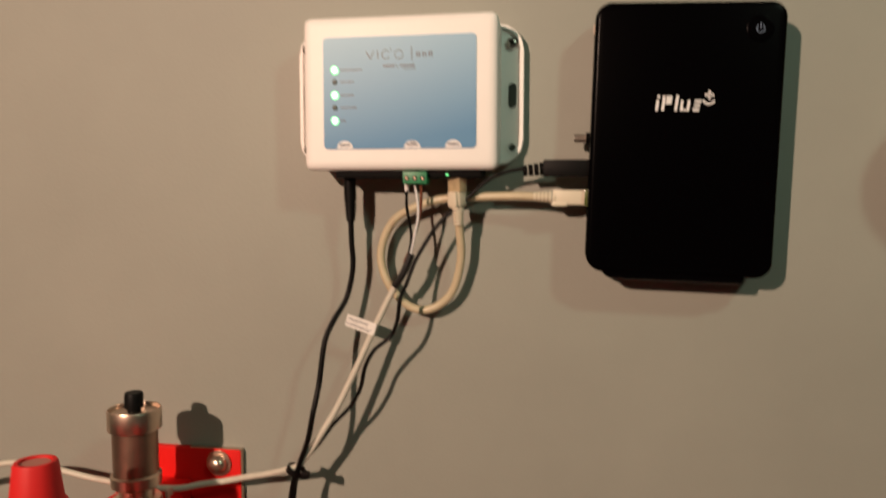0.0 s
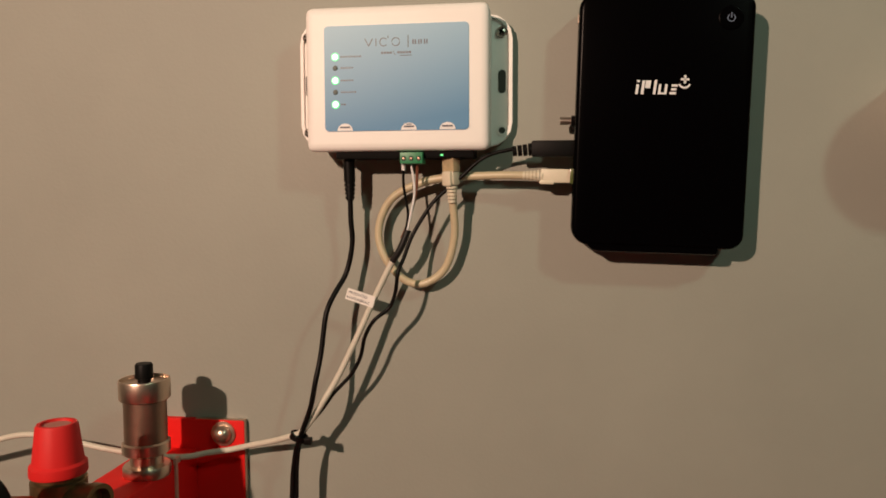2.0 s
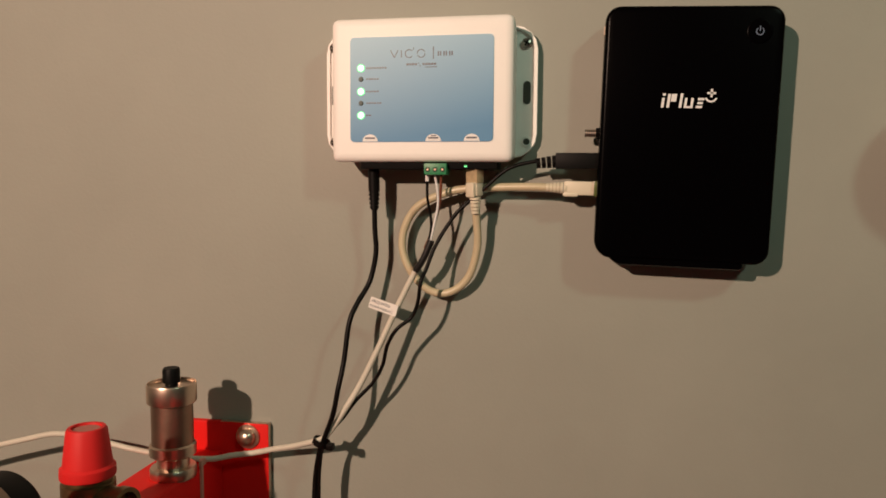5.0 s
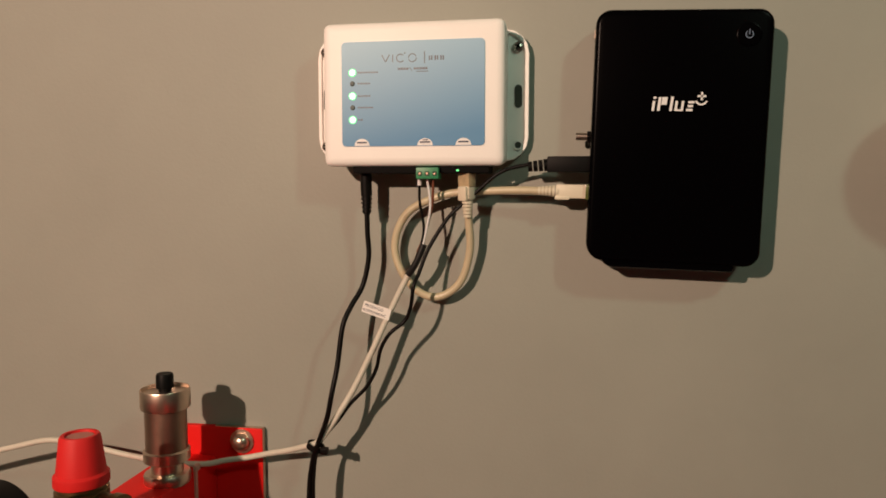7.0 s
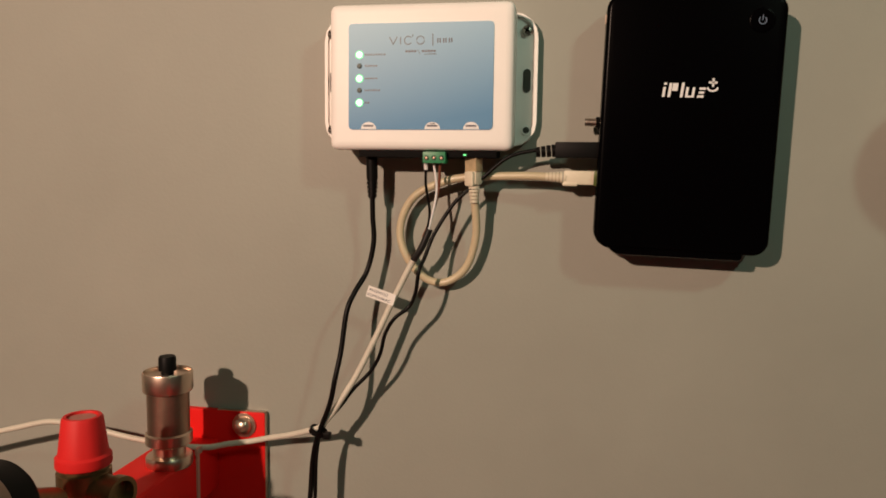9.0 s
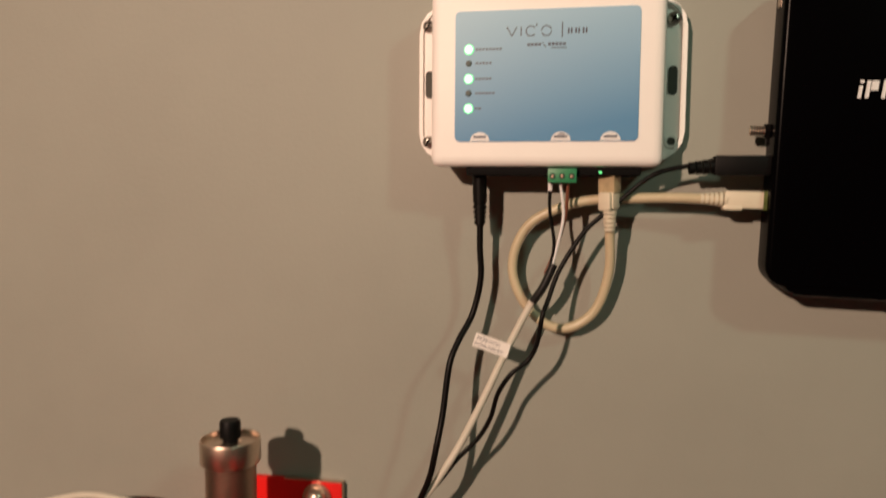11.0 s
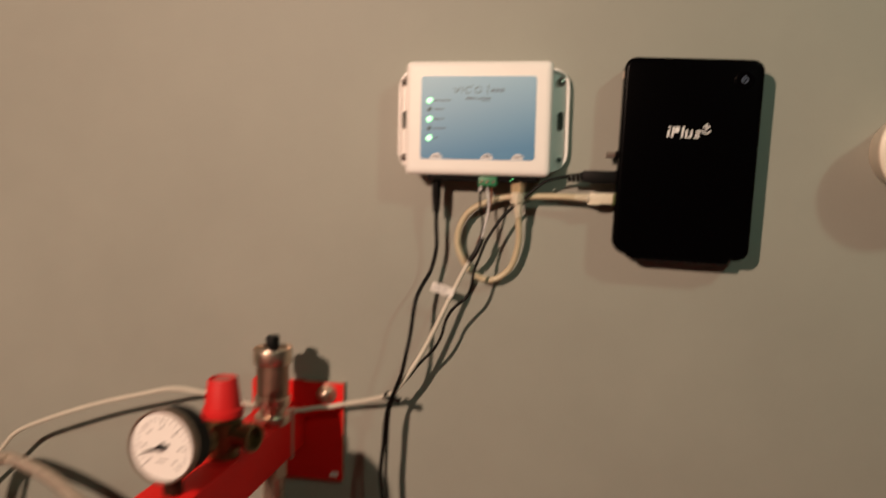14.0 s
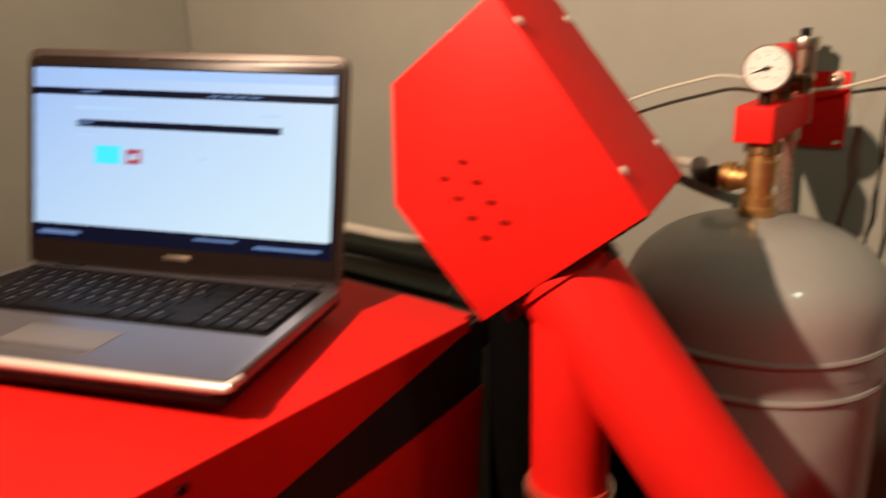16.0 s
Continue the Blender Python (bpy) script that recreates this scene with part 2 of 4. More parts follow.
def box(x0, x1, y0, y1, z0, z1, bevel=0.0, seg=2):
    bm = bmesh.new()
    bmesh.ops.create_cube(bm, size=1, matrix=Matrix.LocRotScale(((x0 + x1) / 2, (y0 + y1) / 2, (z0 + z1) / 2), None, (abs(x1 - x0), abs(y1 - y0), abs(z1 - z0))))
    if bevel:
        bmesh.ops.bevel(bm, geom=bm.edges[:], offset=bevel, segments=seg, profile=0.6, affect="EDGES")
    return bm


def prism(outline, y0, y1, bevel=0.0, seg=2, m=None):
    """A flat outline of (x, z) pushed from y0 to y1."""
    bm = bmesh.new()
    a = [bm.verts.new((x, y0, z)) for x, z in outline]
    b = [bm.verts.new((x, y1, z)) for x, z in outline]
    n = len(outline)
    bm.faces.new(a)
    bm.faces.new(b[::-1])
    for i in range(n):
        bm.faces.new((a[i], b[i], b[(i + 1) % n], a[(i + 1) % n]))
    bmesh.ops.recalc_face_normals(bm, faces=bm.faces)
    if bevel:
        rim = [e for e in bm.edges if abs(e.verts[0].co.y - y0) < 1e-7 and abs(e.verts[1].co.y - y0) < 1e-7]
        bmesh.ops.bevel(bm, geom=rim, offset=bevel, segments=seg, profile=0.5, affect="EDGES")
    if m:
        bmesh.ops.transform(bm, matrix=m, verts=bm.verts)
    return bm


def rounded(x0, x1, z0, z1, r, n=6):
    """The outline of a rectangle with round corners; r may be four radii from the lower left, turning anticlockwise."""
    rs = r if isinstance(r, (list, tuple)) else (r,) * 4
    out = []
    for (cx, cz, a0), q in zip(((x0, z0, 180), (x1, z0, 270), (x1, z1, 0), (x0, z1, 90)), rs):
        mx, mz = cx + (q if cx == x0 else -q), cz + (q if cz == z0 else -q)
        for i in range(n + 1):
            a = radians(a0 + 90 * i / n)
            out.append((mx + q * math.cos(a), mz + q * math.sin(a)))
    return out


def lathe(profile, seg=32, m=None, closed=False):
    """Turned shape: (radius, height) pairs about z."""
    bm = bmesh.new()
    rings = []
    for r, z in profile:
        if r < 1e-6:
            rings.append([bm.verts.new((0, 0, z))])
        else:
            rings.append([bm.verts.new((r * math.cos(2 * math.pi * i / seg), r * math.sin(2 * math.pi * i / seg), z)) for i in range(seg)])
    for a, b in zip(rings, rings[1:]):
        for i in range(seg):
            j = (i + 1) % seg
            if len(a) == 1 and len(b) == 1:
                continue
            if len(a) == 1:
                bm.faces.new((a[0], b[i], b[j]))
            elif len(b) == 1:
                bm.faces.new((a[i], a[j], b[0]))
            else:
                bm.faces.new((a[i], a[j], b[j], b[i]))
    if closed:
        for ring in (rings[0], rings[-1]):
            if len(ring) > 1:
                bm.faces.new(ring)
    if m:
        bmesh.ops.transform(bm, matrix=m, verts=bm.verts)
    return bm


def along(a, b):
    """A pose at a whose z runs towards b."""
    a, b = Vector(a), Vector(b)
    return Matrix.Translation(a) @ (b - a).to_track_quat("Z", "Y").to_matrix().to_4x4()


def rod(a, b, r, seg=20, r2=None):
    d = (Vector(b) - Vector(a)).length
    return lathe([(r, 0), (r if r2 is None else r2, d)], seg, along(a, b), closed=True)


def smooth_line(pts, step=6):
    p = [Vector(q) for q in pts]
    p = [p[0] * 2 - p[1]] + p + [p[-1] * 2 - p[-2]]
    out = []
    for i in range(1, len(p) - 2):
        for k in range(step):
            t = k / step
            a, b, c, d = p[i - 1], p[i], p[i + 1], p[i + 2]
            out.append(0.5 * ((2 * b) + (c - a) * t + (2 * a - 5 * b + 4 * c - d) * t * t + (3 * b - a - 3 * c + d) * t ** 3))
    out.append(p[-2])
    return out


def tube(pts, r, seg=12, step=6, smooth=True, ribs=0.0):
    line = smooth_line(pts, step) if smooth else [Vector(q) for q in pts]
    bm = bmesh.new()
    rings, up = [], None
    for i, c in enumerate(line):
        d = (line[min(i + 1, len(line) - 1)] - line[max(i - 1, 0)]).normalized()
        if up is None:
            up = d.orthogonal().normalized()
        up = (up - d * up.dot(d)).normalized()
        w = d.cross(up)
        rr = r * (1 + (ribs if i % 2 else 0))
        rings.append([bm.verts.new(c + (up * math.cos(2 * math.pi * k / seg) + w * math.sin(2 * math.pi * k / seg)) * rr) for k in range(seg)])
    for a, b in zip(rings, rings[1:]):
        for k in range(seg):
            bm.faces.new((a[k], a[(k + 1) % seg], b[(k + 1) % seg], b[k]))
    bm.faces.new(rings[0])
    bm.faces.new(rings[-1])
    return bm


def merge(*bms):
    """Several shapes of one part in one bmesh."""
    base = bms[0]
    for other in bms[1:]:
        me = bpy.data.meshes.new("tmp")
        other.to_mesh(me)
        other.free()
        base.from_mesh(me)
        bpy.data.meshes.remove(me)
    return base


def lettering(text, size, depth=0.0002):
    """Raised letters in the built-in font, facing -y, from the left end of their base line."""
    cu = bpy.data.curves.new("text", "FONT")
    cu.body, cu.size, cu.extrude, cu.resolution_u = text, size, depth, 2
    ob = bpy.data.objects.new("text", cu)
    scene.collection.objects.link(ob)
    dg = bpy.context.evaluated_depsgraph_get()
    me = bpy.data.meshes.new_from_object(ob.evaluated_get(dg))
    bm = bmesh.new()
    bm.from_mesh(me)
    bpy.data.objects.remove(ob)
    bpy.data.curves.remove(cu)
    bpy.data.meshes.remove(me)
    bmesh.ops.transform(bm, matrix=pose(0, 0, 0, 90), verts=bm.verts)
    return bm


FRONT = pose(0, 0, 0, 90)  # turns z of a turned shape towards -y

# ---- the room ----
solid("wall_north", box(-1.702, 2.65, 0.50, 0.65, 0, 2.6), WALL, "sage grey painted plaster wall", "wall", "structure")
solid("wall_west", box(-1.702, -1.552, -3.8, 0.497, 0, 2.6), WALL, "sage grey painted side wall", "wall", "structure")
# surfaces from here to the ceiling are unseen and only limit bounce
solid("wall_east", box(2.50, 2.65, -3.8, 0.497, 0, 2.6), ROOMDARK, "unseen side wall, dark to cut bounced light", "wall", "structure")
solid("wall_south", box(-1.702, 2.65, -3.95, -3.803, 0, 2.6), ROOMDARK, "unseen back wall, dark to cut bounced light", "wall", "structure")
solid("floor", box(-1.702, 2.65, -3.95, 0.65, -0.1, -0.003), ROOMDARK, "unseen floor, dark to cut bounced light", "floor", "structure")
solid("ceiling", box(-1.702, 2.65, -3.95, 0.65, 2.603, 2.7), CEIL, "unseen ceiling, dark to cut bounced light", "ceiling", "structure")


# ---- white network module ----
def cross_screw(parent, x, y, z, r=0.0038):
    head = lathe([(0, 0.0024), (r * 0.55, 0.0023), (r * 0.9, 0.0014), (r, 0.0), (r, -0.003)], 20, pose(x, y, z) @ FRONT)
    s = part("screw", head, STEEL, parent, "zinc cross-head screw", world=True)
    a = r * 0.62
    slot = merge(box(x - a, x + a, y - 0.00275, y - 0.0019, z - 0.0005, z + 0.0005), box(x - 0.0005, x + 0.0005, y - 0.00275, y - 0.0019, z - a, z + a))
    bmesh.ops.rotate(slot, verts=slot.verts, cent=(x, y, z), matrix=Matrix.Rotation(radians(31), 3, "Y"))
    # raised cross; black paints the shade of its slot
    part("cross_slot", slot, SHADEBLACK, s, world=True)


def network_module():
    cx, cz = -0.071, 1.534
    t = thing("network_module", pose(cx, 0.5, cz), "white plastic network module with blue front label, on wall", "network module")
    fl = rounded(-0.1480, 0.0084, 1.4885, 1.5820, 0.017, 4)
    bm = prism(fl, 0.4935, 0.4995, 0.0012)
    flange = part("flange", bm, WHITE, t, "white mounting flange with slots", world=True)
    rim = rounded(-0.1480, 0.0084, 1.4885, 1.5820, 0.017, 4)
    rim_in = rounded(-0.1457, 0.0061, 1.4908, 1.5797, 0.0147, 4)
    ring = bmesh.new()
    ya, yb = 0.4915, 0.494
    lo = [[ring.verts.new((x, y, z)) for x, z in o] for o, y in ((rim, yb), (rim, ya), (rim_in, ya), (rim_in, yb))]
    for a, b in zip(lo, lo[1:]):
        for i in range(len(a)):
            ring.faces.new((a[i], a[(i + 1) % len(a)], b[(i + 1) % len(a)], b[i]))
    part("flange_rim", ring, WHITE, t, world=True)
    for x in (0.0010, -0.1418):
        # thin raised patch; the slot's shade is in its colour
        part("slot", prism(rounded(x - 0.0026, x + 0.0026, 1.5265, 1.5430, 0.0026, 5), 0.4928, 0.4940), SLOTSHADE, flange, "grey patch painting the keyhole slot's shade", world=True)
        for z in (1.5, 1.5695):
            if x > 0 and z < 1.55:  # one fixing hole was left empty
                part("fixing_hole", lathe([(0.0024, 0.0006), (0.0038, 0.0004), (0.0038, -0.0006), (0.0024, -0.0006), (0.0024, 0.0006)], 20, pose(x, 0.4930, z) @ FRONT), WHITE, flange, "raised rim of an empty hole", world=True)
                part("hole_shade", lathe([(0, 0.0002), (0.0023, 0.0002), (0.0023, -0.0006)], 20, pose(x, 0.4932, z) @ FRONT), SLOTSHADE, flange, "grey disc painting the empty hole's shade", world=True)
            else:
                cross_screw(flange, x - 0.0005, 0.4925, z)
    body = box(-0.1352, -0.0056, 0.4625, 0.4945, 1.4840, 1.5845, 0.0065, 4)
    for v in body.verts:  # moulding draft: slimmer towards the wall
        k = (v.co.y - 0.464) / 0.03
        v.co.z = cz + (v.co.z - cz) * (1 - 0.05 * k)
        v.co.x = cx + (v.co.x - cx) * (1 - 0.012 * k)
    b = part("body", body, WHITE, t, world=True)
    part("label", prism(rounded(-0.1208, -0.0196, 1.4983, 1.5706, 0.003), 0.4619, 0.4627), BLUE, b, "blue fading front label", world=True)
    y = 0.46175
    # lights and their captions, which are too small to read
    caps = (0.0155, 0.0110, 0.0110, 0.0130, 0.0050)
    for i, (z, w, lit) in enumerate(zip((1.5495, 1.5419, 1.5333, 1.5253, 1.5168), caps, (1, 0, 1, 0, 1))):
        r = 0.0023 if lit else 0.0018
        led = part("indicator_light", lathe([(0, 0.0006), (r * 0.8, 0.0005), (r, 0), (r, -0.0004)], 16, pose(-0.1130, y, z) @ FRONT), LEDON if lit else LEDOFF, b, "green glowing light" if lit else "unlit grey light", world=True)
        if lit:
            # emissive ring stands for the halo round a lit light
            part("glow_rim", lathe([(r, 0.0002), (r + 0.0005, 0.0001), (r + 0.0005, -0.0004), (r, -0.0004)], 20, pose(-0.1130, y, z) @ FRONT), LEDRIM, led, "green ring painting the light's halo", world=True)
        dashes = [box(-0.1092 + k * 0.0019, -0.1092 + k * 0.0019 + 0.0014, y, y + 0.0003, z - 0.00045 - 0.0001 * (k % 2), z + 0.00050) for k in range(int(w / 0.0019))]
        part("caption_bar", merge(*dashes), INK, b, world=True)
    for x in (-0.1064, -0.0612, -0.0343):
        disc = [(x + 0.0055 * math.cos(math.pi * i / 14), 1.4986 + 0.0050 * math.sin(math.pi * i / 14)) for i in range(15)]
        h = part("connector_mark", prism(disc, y, y + 0.0004), WINK, b, "white half disc over a socket", world=True)
        part("mark_bar", box(x - 0.0036, x + 0.0036, y - 0.0003, y, 1.5004, 1.5015), INK, h, world=True)
        if x == -0.0612:
            part("mark_bar", box(x - 0.0016, x + 0.0020, y - 0.0003, y, 1.5021, 1.5028), INK, h, world=True)
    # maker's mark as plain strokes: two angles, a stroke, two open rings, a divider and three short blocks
    z0, z1 = 1.5562, 1.5612

    def stroke(p, q, w=0.0006):
        d = Vector((q[0] - p[0], q[1] - p[1])).normalized() * w / 2
        n = (-d.y, d.x)
        return prism([(p[0] + n[0], p[1] + n[1]), (p[0] - n[0], p[1] - n[1]), (q[0] - n[0], q[1] - n[1]), (q[0] + n[0], q[1] + n[1])], y, y + 0.0003)

    def arc(cx_, cz_, r, a0, a1, w=0.0006):
        n = 14
        out = [(cx_ + (r + w / 2) * math.cos(radians(a0 + (a1 - a0) * i / n)), cz_ + (r + w / 2) * math.sin(radians(a0 + (a1 - a0) * i / n))) for i in range(n + 1)]
        inn = [(cx_ + (r - w / 2) * math.cos(radians(a0 + (a1 - a0) * i / n)), cz_ + (r - w / 2) * math.sin(radians(a0 + (a1 - a0) * i / n))) for i in range(n + 1)]
        return merge(*[prism([out[i], out[i + 1], inn[i + 1], inn[i]], y, y + 0.0003) for i in range(n)])

    u = 0.0018
    part("printed_mark", merge(stroke((u - 0.0935, z1), (u - 0.0908, z0)), stroke((u - 0.0881, z1), (u - 0.0908, z0))), INK, b, "grey printed maker's mark", world=True)
    part("printed_mark", stroke((u - 0.0857, z0), (u - 0.0857, z1)), INK, b, world=True)
    part("printed_mark", merge(arc(u - 0.0803, 1.5587, 0.0027, 40, 320), stroke((u - 0.0772, 1.5612), (u - 0.0772, 1.5628))), INK, b, world=True)
    part("printed_mark", merge(arc(u - 0.0718, 1.5587, 0.0027, 20, 180), arc(u - 0.0718, 1.5587, 0.0027, 200, 360)), INK, b, world=True)
    part("printed_mark", stroke((u - 0.0632, 1.5548), (u - 0.0632, 1.5630)), INK, b, world=True)
    part("printed_mark", merge(*[box(x + u + d, x + u + d + 0.0009, y, y + 0.0003, 1.5568, 1.5598) for x in (-0.0602, -0.0562, -0.0522) for d in (0.0, 0.0016)]), INK, b, world=True)
    part("printed_mark", merge(*[box(x + u, x + u + 0.0016, y, y + 0.0003, 1.5507, 1.5521) for x in (-0.0822, -0.0802, -0.0782, -0.0762, -0.0708, -0.0688, -0.0668, -0.0648, -0.0628)], stroke((u - 0.0738, 1.5524), (u - 0.0720, 1.5496), 0.0004), box(u - 0.0690, u - 0.0606, y, y + 0.0003, 1.5491, 1.5496)), INK, b, world=True)
    # sockets underneath
    # plate colour carries the shade under the module
    part("socket_plate", box(-0.1150, -0.0170, 0.4675, 0.4935, 1.4795, 1.4860, 0.001), SHADEBLACK, t, "socket plate below, blackened for its shade", world=True)
    term = part("terminal_block", box(-0.0680, -0.0520, 0.4630, 0.4760, 1.4755, 1.4834, 0.0005), GREEN, t, "green three-way screw terminal", world=True)
    for x in (-0.0653, -0.0600, -0.0547):
        # raised patch in the shaded green; no well is cut
        part("terminal_opening", prism(rounded(x - 0.0016, x + 0.0016, 1.4775, 1.4808, 0.0012), 0.4627, 0.4635), GREENSHADE, term, world=True)
        part("terminal_screw", lathe([(0, 0.0002), (0.0008, 0.0001), (0.0008, -0.001)], 10, pose(x, 0.4627, 1.4790) @ FRONT), NICKELD, term, world=True)
    part("link_light", box(-0.0400, -0.0382, 0.4665, 0.4690, 1.4808, 1.4820), LEDRIM, t, "tiny green link light", world=True)


network_module()


# ---- black modem ----
def modem():
    m = pose(0.1085, 0.4995, 1.4985, 0, 1.7, 0)
    t = thing("modem", m, "glossy black upright modem box fixed to the wall", "modem")
    part("back_shell", prism(rounded(-0.049, 0.049, -0.0800, 0.078, 0.014), -0.014, -0.001, 0.002), BLACKM, t)
    part("foot_block", prism(rounded(-0.0475, 0.0410, -0.0848, -0.060, (0.010, 0.003, 0.003, 0.003)), -0.0302, -0.003, 0.002), BLACK, t)
    front = part("front_shell", prism(rounded(-0.0565, 0.0568, -0.0806, 0.0878, (0.012, 0.010, 0.010, 0.010), 8), -0.0315, -0.012, 0.0030, 4), BLACK, t, "glossy black front shell")
    y = -0.0317
    btn = part("power_button", lathe([(0, 0.0006), (0.0068, 0.0006), (0.0070, 0.0003), (0.0076, 0.0003), (0.0080, 0.0)], 32, pose(0.0410, y, 0.0710) @ FRONT), BLACK, front, "round power button")
    ring = []
    for i in range(12):
        a0, a1 = radians(125 + 290 * i / 12), radians(125 + 290 * (i + 1) / 12)
        ring.append(prism([(0.0410 + r * math.cos(a), 0.0708 + r * math.sin(a)) for r, a in ((0.0026, a0), (0.0026, a1), (0.0020, a1), (0.0020, a0))], y - 0.0010, y - 0.0005))
    part("power_sign", merge(*ring, box(0.0407, 0.0413, y - 0.0010, y - 0.0005, 0.0708, 0.0742)), mat("pale_blue_ink", (0.13, 0.17, 0.25), 0.4, vary=0), btn)
    # the mark: plain white bars, a small cross and an arc
    bars = []
    zb = 0.0213
    for x, w, z, h in ((-0.0180, 0.0017, 0.0, 0.0064), (-0.0145, 0.0018, 0.0, 0.0090), (-0.0122, 0.0034, 0.0040, 0.0050), (-0.0066, 0.0017, 0.0, 0.0094),
                       (-0.0034, 0.0016, 0.0, 0.0066), (-0.0018, 0.0024, 0.0, 0.0012), (0.0006, 0.0016, 0.0, 0.0066), (0.0042, 0.0040, 0.0, 0.0016), (0.0048, 0.0034, 0.0026, 0.0015), (0.0048, 0.0040, 0.0051, 0.0015)):
        k = 0.10
        bars.append(prism([(x + z * k, zb + z), (x + w + z * k, zb + z), (x + w + (z + h) * k, zb + z + h), (x + (z + h) * k, zb + z + h)], y - 0.0004, y + 0.0002))
    bars.append(box(-0.0170, -0.0152, y - 0.0004, y + 0.0002, zb + 0.0078, zb + 0.0093))
    for bar in bars:
        part("white_mark", bar, WINK, front, "white printed maker's mark")
    part("white_mark", merge(box(0.0110, 0.0165, y - 0.0004, y + 0.0002, zb + 0.0092, zb + 0.0106), box(0.0131, 0.0145, y - 0.0004, y + 0.0002, zb + 0.0072, zb + 0.0126),
                             *[prism([(0.0136 + r * math.cos(a), zb + 0.0080 + r * math.sin(a)) for r, a in ((0.0042, radians(200 + 20 * i)), (0.0042, radians(220 + 20 * i)), (0.0030, radians(220 + 20 * i)), (0.0030, radians(200 + 20 * i)))], y - 0.0004, y + 0.0002) for i in range(7)]), WINK, front)
    sma = part("antenna_socket", rod((-0.054, -0.016, 0.0045), (-0.0665, -0.016, 0.0045), 0.0024, 12), NICKEL, t, "threaded metal antenna socket")
    part("nut", rod((-0.054, -0.016, 0.0045), (-0.0590, -0.016, 0.0045), 0.0042, 6), BLACKM, sma)
    part("thread", merge(*[rod((-0.0600 - 0.0014 * k, -0.016, 0.0045), (-0.0608 - 0.0014 * k, -0.016, 0.0045), 0.0028, 14) for k in range(5)]), STEEL, sma, "bright screw thread")
    part("lower_socket", rod((-0.052, -0.014, -0.001), (-0.0575, -0.014, -0.001), 0.0022, 12), BLACKM, t)
    part("side_light", box(-0.0572, -0.0562, -0.022, -0.018, 0.0705, 0.0760), NICKEL, t)


modem()


# ---- cables on the wall ----
def cable(name, pts, r, material, label, category="cable"):
    o = Vector(pts[-1])
    t = thing(name, Matrix.Translation(o), label, category)
    part("sheath", tube(pts, r), material, t, world=True)
    return t


def rings_along(a, b, r, n, w):
    """Ribs of a cable boot."""
    a, b = Vector(a), Vector(b)
    out = []
    for i in range(n):
        c = a.lerp(b, (i + 0.5) / n)
        d = (b - a).normalized() * w / 2
        out.append(rod(c - d, c + d, r * (1 - 0.06 * i), 14))
    return merge(*out)


DC = cable("power_cable", [(-0.108, 0.479, 1.452), (-0.108, 0.480, 1.436), (-0.1075, 0.481, 1.418), (-0.112, 0.480, 1.397), (-0.119, 0.472, 1.382), (-0.1235, 0.466, 1.368), (-0.1265, 0.462, 1.340), (-0.1295, 0.457, 1.320), (-0.1335, 0.458, 1.302),
                           (-0.1410, 0.4620, 1.284), (-0.1465, 0.4645, 1.270), (-0.1500, 0.466, 1.252), (-0.1510, 0.465, 1.232), (-0.1530, 0.464, 1.206), (-0.1515, 0.466, 1.180), (-0.1500, 0.463, 1.156), (-0.1525, 0.460, 1.126), (-0.1520, 0.457, 1.094), (-0.1550, 0.452, 1.070), (-0.1520, 0.456, 1.042), (-0.1490, 0.460, 1.000), (-0.1540, 0.462, 0.92), (-0.150, 0.464, 0.80), (-0.150, 0.470, 0.70)], 0.0019, RUBBER, "black power cable hanging from the network module")
pl = part("plug", merge(rod((-0.1085, 0.478, 1.4810), (-0.1082, 0.479, 1.4635), 0.0042, 16), rod((-0.1082, 0.479, 1.4640), (-0.1081, 0.479, 1.4500), 0.0036, 16, 0.0026)), RUBBER, DC, "black barrel plug", world=True)
part("boot_ribs", rings_along((-0.1082, 0.479, 1.4625), (-0.1081, 0.479, 1.4505), 0.0042, 4, 0.0018), RUBBER, pl, world=True)

USB = cable("usb_cable", [(0.010, 0.476, 1.4855), (-0.004, 0.476, 1.4825), (-0.014, 0.476, 1.4775), (-0.026, 0.476, 1.4670), (-0.0375, 0.475, 1.4570), (-0.048, 0.474, 1.4465), (-0.0605, 0.471, 1.4260), (-0.0665, 0.466, 1.409), (-0.0695, 0.461, 1.400), (-0.0720, 0.463, 1.385), (-0.0770, 0.464, 1.374), (-0.0870, 0.461, 1.3655),
                          (-0.0945, 0.464, 1.353), (-0.0990, 0.468, 1.3375), (-0.1065, 0.469, 1.324), (-0.1190, 0.468, 1.3105), (-0.1285, 0.468, 1.2975), (-0.1390, 0.468, 1.2850), (-0.1445, 0.4665, 1.274), (-0.1470, 0.466, 1.256), (-0.1480, 0.467, 1.235), (-0.1490, 0.468, 1.205), (-0.1480, 0.469, 1.180), (-0.1510, 0.466, 1.156), (-0.1490, 0.457, 1.126), (-0.1485, 0.456, 1.096), (-0.1540, 0.449, 1.072), (-0.1525, 0.458, 1.042), (-0.1530, 0.460, 1.000), (-0.1490, 0.462, 0.92), (-0.154, 0.464, 0.80), (-0.154, 0.470, 0.70)], 0.0014, RUBBER, "thin black cable from the modem's side")
ub = part("plug", box(0.0225, 0.0535, 0.4725, 0.4830, 1.4800, 1.4910, 0.0014), BLACKM, USB, "black moulded plug", world=True)
part("boot_ribs", rings_along((0.0235, 0.4775, 1.4852), (0.0090, 0.4762, 1.4838), 0.0044, 4, 0.0028), RUBBER, ub, world=True)

